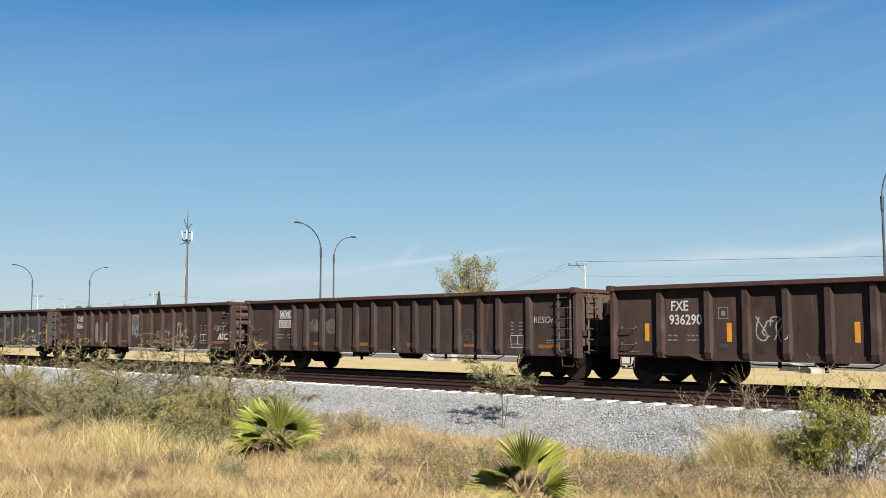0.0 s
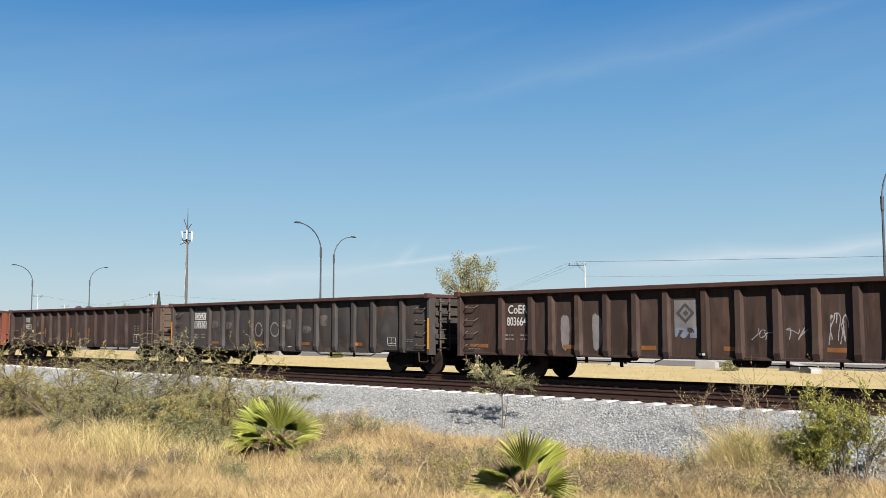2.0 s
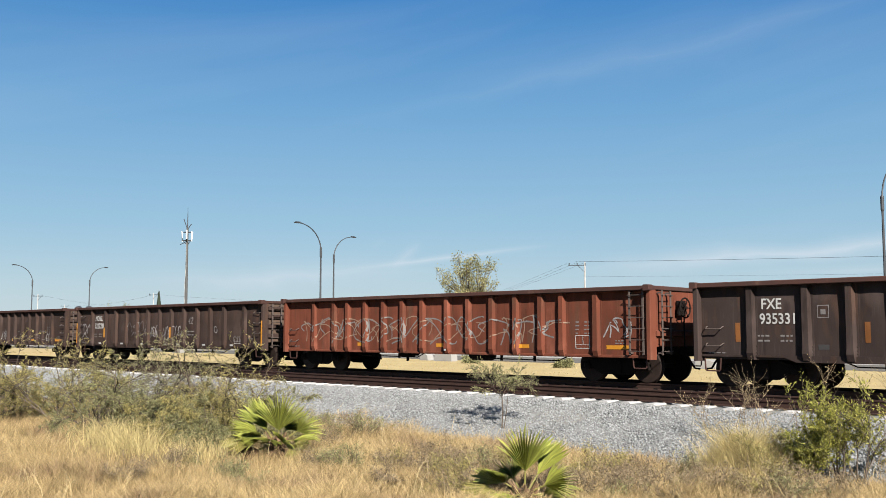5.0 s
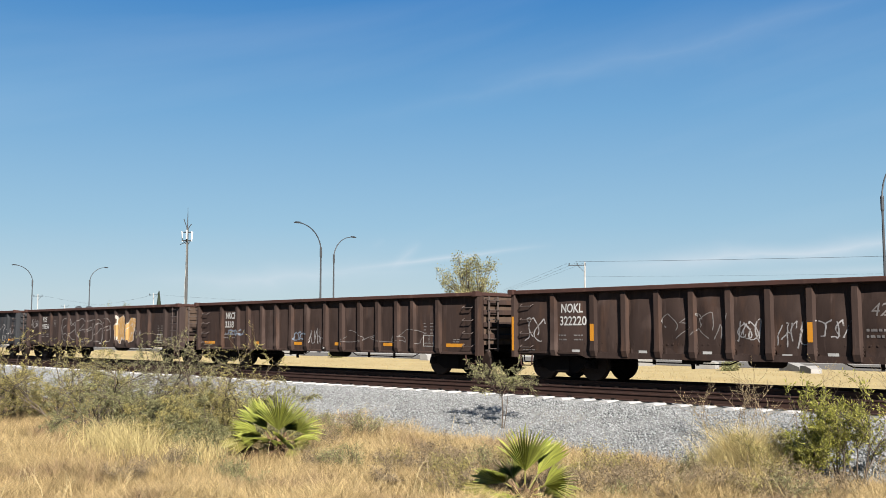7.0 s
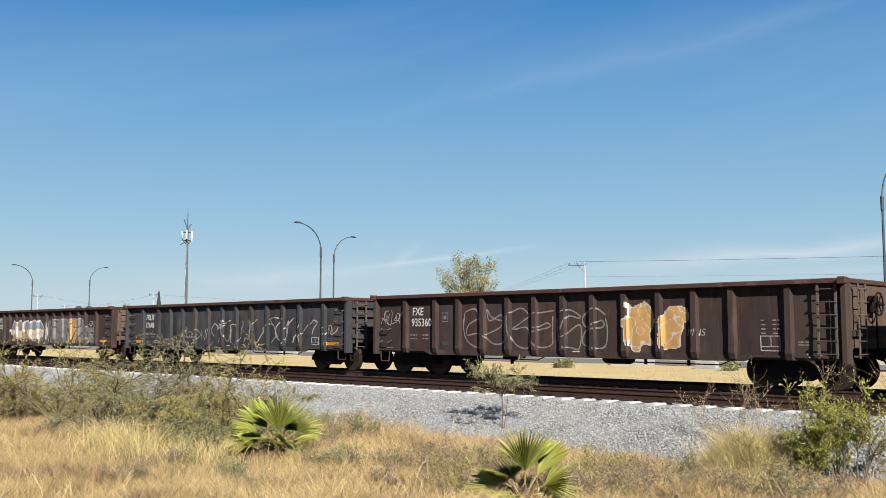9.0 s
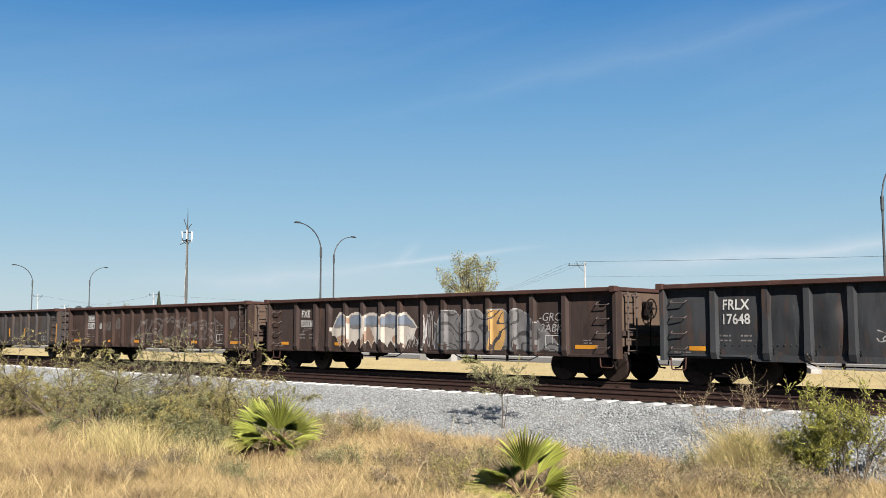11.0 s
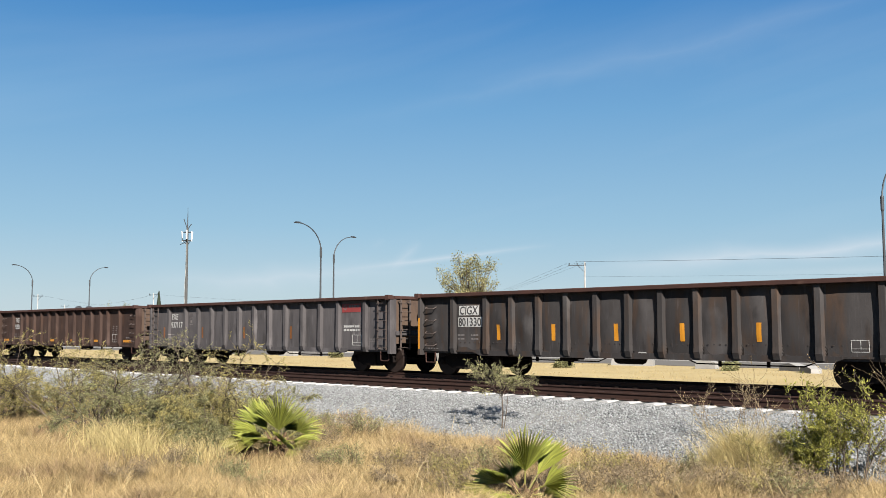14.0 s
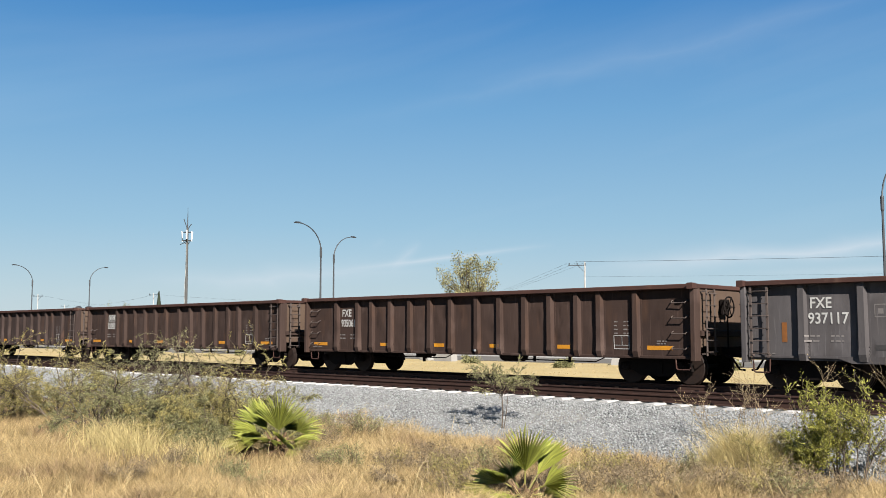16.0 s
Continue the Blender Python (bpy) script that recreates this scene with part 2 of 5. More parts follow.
M_GREYW = mat("grey_dry_weed", (0.19, 0.143, 0.09), (0.13, 0.1, 0.062), rough=0.9, scale=1.5, bump=0, island=0.45, translucent=0.25, spec=0.1)
M_OLIVE = mat("olive_feathery_leaf", (0.20, 0.188, 0.088), (0.135, 0.132, 0.062), rough=0.8, scale=1.4, bump=0, island=0.55, translucent=0.4, spec=0.15)
M_GREEN = mat("fresh_green_leaf", (0.24, 0.228, 0.045), (0.15, 0.15, 0.032), rough=0.7, scale=2.5, bump=0, island=0.55, translucent=0.4, spec=0.2)
M_PALM = mat("palm_leaf_green", (0.23, 0.235, 0.045), (0.135, 0.15, 0.028), rough=0.45, scale=3, bump=0, island=0.3, translucent=0.25, spec=0.3)
M_PALMY = mat("yellowed_palm_leaf", (0.205, 0.186, 0.048), (0.147, 0.128, 0.0384), rough=0.55, scale=3, bump=0, island=0.25, translucent=0.3)
M_TWIG = mat("grey_brown_twig", (0.0832, 0.064, 0.048), (0.0544, 0.0416, 0.032), rough=0.9, scale=8, bump=0.2, spec=0.15)
M_CROWN = mat("eucalyptus_leaf", (0.20, 0.182, 0.083), (0.13, 0.124, 0.058), rough=0.7, scale=0.6, bump=0, island=0.5, translucent=0.35, spec=0.2)
M_DEAD = mat("dead_brown_leaf", (0.12, 0.075, 0.04), (0.07, 0.045, 0.026), rough=0.8, scale=4, bump=0, island=0.4, spec=0.1)
M_OLIVEY = mat("yellow_olive_feathery_leaf", (0.27, 0.228, 0.085), (0.19, 0.165, 0.06), rough=0.8, scale=1.4, bump=0, island=0.55, translucent=0.4, spec=0.12)
M_CYPR = mat("dark_cypress_leaf", (0.0224, 0.0288, 0.016), (0.016, 0.0224, 0.0128), rough=0.8, scale=2, bump=0, island=0.3)
M_GALV = mat("grey_galvanised_steel", (0.034, 0.036, 0.040), (0.022, 0.024, 0.027), rough=0.6, scale=2, metal=0.2, bump=0.05)
M_MASTC = mat("mast_grey_paint", (0.06, 0.06, 0.0584), (0.036, 0.036, 0.0352), rough=0.8, scale=0.8, bump=0.05, spec=0.15)
M_PANELW = mat("white_plastic", (0.352, 0.352, 0.349), (0.307, 0.307, 0.304), rough=0.6, scale=2, bump=0)
M_POLE = mat("pale_grey_concrete_pole", (0.26, 0.26, 0.255), (0.2, 0.2, 0.197), rough=0.8, scale=2, bump=0.1, spec=0.1)
M_BLOCK = mat("pale_block_wall", (0.207, 0.2, 0.189), (0.157, 0.148, 0.134), rough=0.9, scale=0.6, bump=0.2, c3=(0.12, 0.102, 0.0878), c3_scale=0.25, c3_at=0.55, spec=0.1)
M_TANK = mat("black_plastic_tank", (0.0192, 0.0192, 0.0205), (0.0256, 0.0256, 0.0269), rough=0.5, bump=0)
# distance haze is put into the far hills' pale blue base colour
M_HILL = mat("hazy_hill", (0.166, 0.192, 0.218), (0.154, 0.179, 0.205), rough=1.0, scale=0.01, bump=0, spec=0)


# ---------------------------------------------------------------- mesh tools
class Build:
    """Collects vertices and faces of one mesh."""

    def __init__(self):
        self.v, self.f = [], []

    def add(self, verts, faces):
        o = len(self.v)
        self.v += [tuple(p) for p in verts]
        self.f += [tuple(i + o for i in q) for q in faces]
        return self

    def box(self, x0, x1, y0, y1, z0, z1):
        return self.add([(x, y, z) for x in (x0, x1) for y in (y0, y1) for z in (z0, z1)],
                        [(0, 1, 3, 2), (4, 6, 7, 5), (0, 4, 5, 1), (2, 3, 7, 6), (0, 2, 6, 4), (1, 5, 7, 3)])

    def bev(self, x0, x1, y0, y1, z0, z1, b=0.012):
        """A box with chamfered edges along its longest run."""
        d = (x1 - x0, y1 - y0, z1 - z0)
        k = d.index(max(d))
        lo, hi = [x0, y0, z0], [x1, y1, z1]
        i, j = [q for q in range(3) if q != k]
        ring = [(lo[i] + b, lo[j]), (hi[i] - b, lo[j]), (hi[i], lo[j] + b), (hi[i], hi[j] - b), (hi[i] - b, hi[j]), (lo[i] + b, hi[j]), (lo[i], hi[j] - b), (lo[i], lo[j] + b)]
        vs = []
        for e in (lo[k], hi[k]):
            for p, q in ring:
                c = [0, 0, 0]
                c[k], c[i], c[j] = e, p, q
                vs.append(c)
        return self.add(vs, [(a, (a + 1) % 8, (a + 1) % 8 + 8, a + 8) for a in range(8)] + [tuple(range(7, -1, -1)), tuple(range(8, 16))])

    def tube(self, pts, r, n=6, r2=None, closed=False):
        pts = [Vector(p) for p in pts]
        m = len(pts)
        vs, fs = [], []
        for i, p in enumerate(pts):
            a, c = pts[max(i - 1, 0)], pts[min(i + 1, m - 1)]
            if closed:
                a, c = pts[i - 1], pts[(i + 1) % m]
            d = (c - a).normalized()
            u = d.orthogonal() if abs(d.z) > 0.9 else d.cross(Vector((0, 0, 1)))
            u.normalize()
            w = d.cross(u)
            rr = r if r2 is None else r + (r2 - r) * i / max(m - 1, 1)
            vs += [p + (u * math.cos(6.28319 * k / n) + w * math.sin(6.28319 * k / n)) * rr for k in range(n)]
        for i in range(m if closed else m - 1):
            j = (i + 1) % m
            fs += [(i * n + k, i * n + (k + 1) % n, j * n + (k + 1) % n, j * n + k) for k in range(n)]
        if not closed:
            fs += [tuple(range(n - 1, -1, -1)), tuple(range((m - 1) * n, m * n))]
        return self.add(vs, fs)

    def lathe(self, c, axis, prof, n=20):
        """prof: (offset along axis, radius) pairs, axis 'x', 'y' or 'z'."""
        k = "xyz".index(axis)
        i, j = [q for q in range(3) if q != k]
        vs = []
        for h, r in prof:
            for a in range(n):
                p = [0, 0, 0]
                p[k], p[i], p[j] = c[k] + h, c[i] + r * math.cos(6.28319 * a / n), c[j] + r * math.sin(6.28319 * a / n)
                vs.append(p)
        m = len(prof)
        fs = [(r * n + a, r * n + (a + 1) % n, (r + 1) * n + (a + 1) % n, (r + 1) * n + a) for r in range(m - 1) for a in range(n)]
        fs += [tuple(range(n - 1, -1, -1)), tuple(range((m - 1) * n, m * n))]
        return self.add(vs, fs)

    def prism(self, outline, y0, y1):
        """An x-z outline pushed from y0 to y1."""
        n = len(outline)
        vs = [(x, y0, z) for x, z in outline] + [(x, y1, z) for x, z in outline]
        return self.add(vs, [(a, (a + 1) % n, (a + 1) % n + n, a + n) for a in range(n)] + [tuple(range(n - 1, -1, -1)), tuple(range(n, 2 * n))])

    def mesh(self, name, *mats, smooth=False):
        me = bpy.data.meshes.new(name)
        me.from_pydata(self.v, [], self.f)
        for m in mats:
            me.materials.append(m)
        if smooth:
            me.shade_smooth()
        bm = bmesh.new()
        bm.from_mesh(me)
        bmesh.ops.recalc_face_normals(bm, faces=bm.faces)
        bm.to_mesh(me)
        bm.free()
        return me


def arrays(name, verts, faces, material):
    """A large mesh straight from arrays; faces (n, 3) or (n, 4)."""
    me = bpy.data.meshes.new(name)
    verts, faces = np.asarray(verts, np.float32), np.asarray(faces, np.int32)
    k = faces.shape[1]
    me.vertices.add(len(verts))
    me.vertices.foreach_set("co", verts.ravel())
    me.loops.add(faces.size)
    me.loops.foreach_set("vertex_index", faces.ravel())
    me.polygons.add(len(faces))
    me.polygons.foreach_set("loop_start", np.arange(len(faces), dtype=np.int32) * k)
    me.update(calc_edges=True)
    me.materials.append(material)
    return me


def part(name, data, parent, label="", at=None):
    ob = new(name, data)
    ob.parent = parent
    if at is not None:
        ob.matrix_basis = at
    if label:
        tagged(ob, label)
    return ob


def writing(text, size, material, bold=0.0, align="LEFT", squeeze=1.0):
    cu = bpy.data.curves.new("writing", "FONT")
    cu.body, cu.size, cu.align_x, cu.offset, cu.resolution_u = text, size, align, bold, 3
    ob = new("writing", cu)
    me = bpy.data.meshes.new_from_object(ob)
    bpy.data.objects.remove(ob)
    me.transform(Matrix.Diagonal((squeeze, 1, 1, 1)))
    me.materials.clear()
    me.materials.append(material)
    return me


rng = np.random.default_rng(7)

# ---------------------------------------------------------------- ground
TRACK_A, TRACK_B = 23.62, 19.6   # centre lines: train, empty near track
GROUND, FIELD = -1.0, -0.5


def smooth(a):
    a = min(1.0, max(0.0, a))
    return a * a * (3 - 2 * a)


def ground_z(x, y):
    z = GROUND + 0.75 * smooth(1 - math.hypot(x, y) / 9.0)
    z += (FIELD - GROUND) * smooth((y - 17.0) / 6.0)
    if y < 60:
        z += 0.07 * noise.noise(Vector((x * 0.25, y * 0.25, 1.7)))
    return z


def ground():
    xs = [-4000, -2500, -1500, -900, -600, -420, -300, -220, -160, -120, -95] + list(np.arange(-80, 30.1, 1.0)) + [40, 60, 90, 140, 220, 400, 700, 1300, 2400, 4000]
    ys = [-4000, -2000, -900, -400, -180, -80, -40, -20, -12, -8] + list(np.arange(-6, 34.1, 0.8)) + [36, 40, 46, 54, 64, 80, 110, 160, 240, 380, 600, 1000, 1800, 3000, 4500]
    nx, ny = len(xs), len(ys)
    v = [(x, y, ground_z(x, y)) for y in ys for x in xs]
    f = [(j * nx + i, j * nx + i + 1, (j + 1) * nx + i + 1, (j + 1) * nx + i) for j in range(ny - 1) for i in range(nx - 1)]
    me = arrays("ground", v, f, M_SOIL)
    me.materials.append(M_FIELD)
    row = np.repeat(np.array([1 if ys[j] > 24 else 0 for j in range(ny - 1)], np.int32), nx - 1)
    me.polygons.foreach_set("material_index", row)
    return tagged(new("ground", me), "dry straw-coloured ground reaching to the horizon", "ground", kind="structure")


ground()


def ballast_z(y):
    """Top of the ballast bed across the two tracks."""
    pts = [(15.0, -1.12), (17.7, -0.30), (18.25, -0.205), (18.6, -0.19), (21.0, -0.22), (21.6, -0.27), (22.2, -0.22), (24.9, -0.22), (25.5, -0.27), (27.0, -0.75)]
    if y <= pts[0][0]:
        return pts[0][1]
    for (a, p), (b, q) in zip(pts, pts[1:]):
        if y <= b:
            return p + (q - p) * (y - a) / (b - a)
    return pts[-1][1]


def ballast():
    xs = np.concatenate([np.arange(-400, -70, 10.0), np.arange(-70, 25, 0.5), np.arange(25, 61, 6.0)])
    ys = [15.0, 15.4, 15.8, 16.2, 16.6, 17.0, 17.4, 17.7, 18.0, 18.2, 18.9, 19.6, 20.3, 21.0, 21.3, 21.6, 22.2, 23.5, 24.9, 25.5, 26.2, 27.0]
    nx = len(xs)
    v = [(x, y, ballast_z(y) + 0.035 * noise.noise(Vector((x * 1.1, y * 1.6, 3.0)))) for y in ys for x in xs]
    f = [(j * nx + i, j * nx + i + 1, (j + 1) * nx + i + 1, (j + 1) * nx + i) for j in range(len(ys) - 1) for i in range(nx - 1)]
    tagged(new("ballast_bed", arrays("ballast_bed", v, f, M_BALL)), "bed of crushed grey stone under the tracks", "ballast", kind="structure")
    # loose stones on the shoulder that faces the camera
    n = 100000
    px = -6 - 62 * rng.random(n) ** 1.25 + 3
    py = 15.2 + 3.0 * rng.random(n) ** 0.9
    pz = np.array([ballast_z(a) for a in py]) + 0.01
    r = 0.013 + 0.020 * rng.random(n)
    base = np.array([(1, 0, 0), (-1, 0, 0), (0, 1, 0), (0, -1, 0), (0, 0, 1), (0, 0, -1)], float)
    tri = np.array([(0, 2, 4), (2, 1, 4), (1, 3, 4), (3, 0, 4), (2, 0, 5), (1, 2, 5), (3, 1, 5), (0, 3, 5)])
    q = base[None] * (0.7 + 0.6 * rng.random((n, 6, 1))) + 0.35 * (rng.random((n, 6, 3)) - 0.5)
    a = rng.random(n) * 6.283
    t = rng.random(n) * 1.2
    ca, sa, ct, st = np.cos(a)[:, None], np.sin(a)[:, None], np.cos(t)[:, None], np.sin(t)[:, None]
    X, Y, Z = q[..., 0], q[..., 1], q[..., 2]
    Y, Z = Y * ct - Z * st, Y * st + Z * ct
    X, Y = X * ca - Y * sa, X * sa + Y * ca
    P = np.stack([X, Y, Z * 0.8], -1) * r[:, None, None] + np.stack([px, py, pz], -1)[:, None]
    F = tri[None] + (np.arange(n) * 6)[:, None, None]
    tagged(new("ballast_stones", arrays("ballast_stones", P.reshape(-1, 3), F.reshape(-1, 3), M_STONE)), "loose angular grey stones on the track shoulder", "ballast", kind="stuff")


ballast()


def rail_mesh(length):
    prof = [(-0.07, -0.172), (0.07, -0.172), (0.07, -0.16), (0.012, -0.14), (0.01, -0.045), (0.036, -0.034), (0.036, -0.006), (0.028, 0.0), (-0.028, 0.0), (-0.036, -0.006), (-0.036, -0.034), (-0.01, -0.045), (-0.012, -0.14), (-0.07, -0.16)]
    n = len(prof)
    b = Build()
    b.add([(x, y, z) for x in (0, length) for y, z in prof], [(a, (a + 1) % n, (a + 1) % n + n, a + n) for a in range(n)])
    return b.mesh("rail", M_RAIL)


def tracks():
    rail = rail_mesh(460)
    s = Build()
    s.bev(-0.13, 0.13, -1.3, 1.3, -0.36, -0.168, 0.03)
    sleeper = s.mesh("sleeper", M_CONC)
    for name, yc, lab in (("empty_track", TRACK_B, "empty railway track with rusty rails on concrete sleepers"), ("train_track", TRACK_A, "railway track under the train, rusty rails on concrete sleepers")):
        root = tagged(new(name), lab, "railway track", kind="structure")
        root.location = (0, yc, 0)
        for y in (-0.755, 0.755):
            part("rail", rail, root, "rust-brown steel rail", pose(-400, y, 0))
        near = yc == TRACK_B
        xs = np.arange(-76, 18, 0.62) if near else np.arange(-60, 18, 0.62)
        for i, x in enumerate(xs):
            w = rng.normal(0, 0.012)
            part("sleeper", sleeper, root, "", pose(float(x) + w, rng.normal(0, 0.025), 0, 0, 0, rng.normal(0, 0.6)))
        b = Build()
        for x in np.arange(-400, -76, 0.62):
            b.box(x - 0.13, x + 0.13, -1.3, 1.3, -0.36, -0.168)
        part("far_sleepers", b.mesh("far_sleepers", M_CONC), root)
        tagged(root.children[-1], kind="stuff")
        b = Build()
        for x in xs:
            for y in (-0.755, 0.755):
                for e in (-0.1, 0.1):
                    b.box(x - 0.05, x + 0.05, y + e - 0.03, y + e + 0.03, -0.17, -0.125)
        tagged(part("rail_clips", b.mesh("rail_clips", M_RUN), root), kind="stuff")


tracks()

# ---------------------------------------------------------------- the train
SPEED = 14.42
LEN = 16.1
SIDE, FACE, RIB = 1.42, 1.62, 0.135    # half widths of side sheets and chord, depth of the posts
TOP, SILL = 2.632, 0.72
RIBS_A = [1.71, 2.86, 3.61, 4.56, 5.51, 6.45, 7.40, 8.52, 9.45, 10.43, 11.38, 12.34, 13.11, 14.29]
RIBS_B = [1.47, 2.86, 3.89, 4.92, 5.94, 6.97, 8.01, 9.04, 10.09, 11.16, 12.20, 13.24, 14.70]
TRAIN, WHEELSETS = [], []


def rib_mesh(name, material, riveted):
    """Tapered pressed-steel side post with a kicked-out foot; faces -y, foot at z = 0."""
    b = Build()
    h = TOP - 0.1 - SILL
    d = RIB
    lev = [(0.0, 0.13, 0.08, d * 0.55), (0.16, 0.13, 0.085, d), (0.32, 0.13, 0.075, d * 0.94), (h - 0.10, 0.115, 0.07, d * 0.94), (h, 0.11, 0.065, d * 0.9)]
    vs = []
    for z, wb, wf, dep in lev:
        vs += [(-wb, 0, z), (-wf, -dep, z), (wf, -dep, z), (wb, 0, z)]
    fs = []
    for i in range(len(lev) - 1):
        fs += [(i * 4 + k, i * 4 + k + 1, i * 4 + k + 5, i * 4 + k + 4) for k in range(3)]
    fs += [(0, 1, 2, 3), tuple((len(lev) - 1) * 4 + k for k in (3, 2, 1, 0))]
    b.add(vs, fs)
    b.box(-0.165, 0.165, -0.012, 0.0, 0.0, h)
    if riveted:
        for z in (0.08, 0.16, 0.24, 0.32):
            b.bev(0.1, 0.14, -0.035, -0.01, z, z + 0.03, 0.006)
    else:
        b.bev(0.105, 0.135, -0.04, -0.01, 0.26, 0.30, 0.006)
    return b.mesh(name, material)


def bulge(u, v, seed, bow):
    """Outward bow and dents of a side sheet at u, v in 0..1."""
    k = math.sin(math.pi * u) * math.sin(math.pi * min(1, v * 1.05))
    return bow * k * (0.8 + 0.6 * noise.noise(Vector((u * 2.2 + seed, v * 2.6, seed * 1.7)))) + 0.024 * k * noise.noise(Vector((u * 3.0 + seed, v * 3.8, 4.0)))


def panel_mesh(name, w, material, seed, bow):
    """Side sheet between two posts, buckled by years of loading; its lower edge at z = 0, outer face near y = 0."""
    b = Build()
    nx, nz = 9, 14
    h = TOP - 0.1 - SILL
    for j in range(nz + 1):
        for i in range(nx + 1):
            u, v = i / nx, j / nz
            b.v.append(((u - 0.5) * w, -bulge(u, v, seed, bow), v * h))
    for j in range(nz):
        for i in range(nx):
            a = j * (nx + 1) + i
            b.f.append((a, a + 1, a + nx + 2, a + nx + 1))
    return b.mesh(name, material, smooth=True)


def side_depth(kit, x, z):
    """How far the painted surface stands out from the sheet plane at x, z."""
    for r in kit["ribs"]:
        q = abs(x - r)
        if q < 0.175:
            return 0.012 if q > 0.125 else 0.130 - max(0.0, q - 0.07) / 0.055 * 0.118
    for k, (a, c) in enumerate(zip(kit["edges"], kit["edges"][1:])):
        if a <= x <= c:
            return bulge((x - a) / (c - a), (z - SILL) / (TOP - 0.1 - SILL), kit["seeds"][k], kit["bow"])
    return 0.0


def lay(me, kit, ox=0.0, oz=0.0, lift=0.004, ribs=True):
    """Lay a flat mesh in the x-z plane onto the car's side."""
    for v in me.vertices:
        x, z = v.co.x + ox, v.co.z + oz
        d = side_depth(kit, x, z)
        if not ribs:
            d = min(d, 0.11)
        v.co = (x, -SIDE - d - lift + v.co.y, z)
    return me


def car_kit(kind, material, bow):
    """All meshes of one build of gondola in one paint."""
    ribs = RIBS_A if kind == "A" else RIBS_B
    kit = {"ribs": ribs, "rib": rib_mesh("rib", material, kind != "A"), "kind": kind}
    edges = [0.0] + ribs + [LEN]
    kit["edges"], kit["bow"] = edges, bow
    kit["seeds"] = [i * 3.7 + len(material.name) for i in range(len(edges) - 1)]
    kit["panels"] = [((a + c) / 2, panel_mesh("side_panel", c - a, material, kit["seeds"][i], bow)) for i, (a, c) in enumerate(zip(edges, edges[1:]))]
    if kind == "C":
        r = Build()
        for a, c in zip(edges, edges[1:]):
            n = 4 if c - a < 1.3 else 5
            for k in range(n):
                x = a + 0.2 + (c - a - 0.4) * (k + 0.5) / n
                r.bev(x - 0.018, x + 0.018, -SIDE - 0.04, -SIDE, SILL + 0.34, SILL + 0.376, 0.008)
        kit["rivets"] = r.mesh("rivet_row", material)
        kit["seam"] = Build().box(0.05, LEN - 0.05, -SIDE - 0.012, -SIDE + 0.004, SILL + 0.04, SILL + 0.29).mesh("lower_strake", material)
    # floor, sills and end sheets
    b = Build()
    b.box(0.02, LEN - 0.02, -SIDE + 0.03, SIDE - 0.03, 1.02, 1.08)
    kit["floor"] = b.mesh("floor", material)
    kit["end_sheet"] = Build().box(-0.02, 0.02, -SIDE, SIDE, 1.0, TOP - 0.1).mesh("end_sheet", M_END if material in (M_BROWN, M_BROWN2, M_WARM, M_GREY) else material)
    e = Build()
    e.prism([(-0.02, -0.09), (-0.11, -0.06), (-0.11, 0.06), (-0.02, 0.09)], -SIDE + 0.05, SIDE - 0.05)
    kit["end_rib"] = e.mesh("end_rib", material)
    c = Build()
    c.bev(-0.03, 0.12, -0.175, 0.12, 0.0, TOP - 0.1 - 0.66, 0.02)
    kit["corner_post"] = c.mesh("corner_post", material)
    c = Build()
    for s in (-1, 1):
        y0, y1 = sorted((s * FACE, s * (FACE - 0.2)))
        c.bev(-0.04, LEN + 0.04, y0, y1, TOP - 0.125, TOP, 0.018)
    for x in (-0.04, LEN - 0.11):
        c.bev(x, x + 0.15, -FACE + 0.19, FACE - 0.19, TOP - 0.121, TOP - 0.004, 0.018)
        for s in (-1, 1):
            c.bev(x - 0.012, x + 0.16, s * FACE - 0.1 - 0.012 * 1 if s < 0 else s * FACE - 0.1, s * FACE + 0.1 if s < 0 else s * FACE + 0.012, TOP - 0.14, TOP + 0.02, 0.02)
    kit["top_chord"] = c.mesh("top_chord", M_CHORD)
    s = Build()
    if kind == "A":
        s.bev(0, LEN, -SIDE - 0.05, -SIDE + 0.05, SILL - 0.03, SILL + 0.05, 0.012)
    else:
        s.prism([(0.0, SILL + 0.06), (2.3, SILL + 0.06), (2.6, SILL - 0.05), (LEN - 2.6, SILL - 0.05), (LEN - 2.3, SILL + 0.06), (LEN, SILL + 0.06), (LEN, SILL + 0.11), (0.0, SILL + 0.11)], -SIDE - 0.045, -SIDE + 0.05)
    kit["side_sill"] = s.mesh("side_sill", material)
    return kit


def ladder_mesh(name, material):
    b = Build()
    for x in (-0.21, 0.21):
        b.bev(x - 0.03, x + 0.03, -0.012, 0.012, 0.0, 1.72, 0.004)
        for z in (0.05, 1.66):
            b.box(x - 0.02, x + 0.02, 0.0, 0.14, z - 0.02, z + 0.02)
    return b.mesh(name, material)


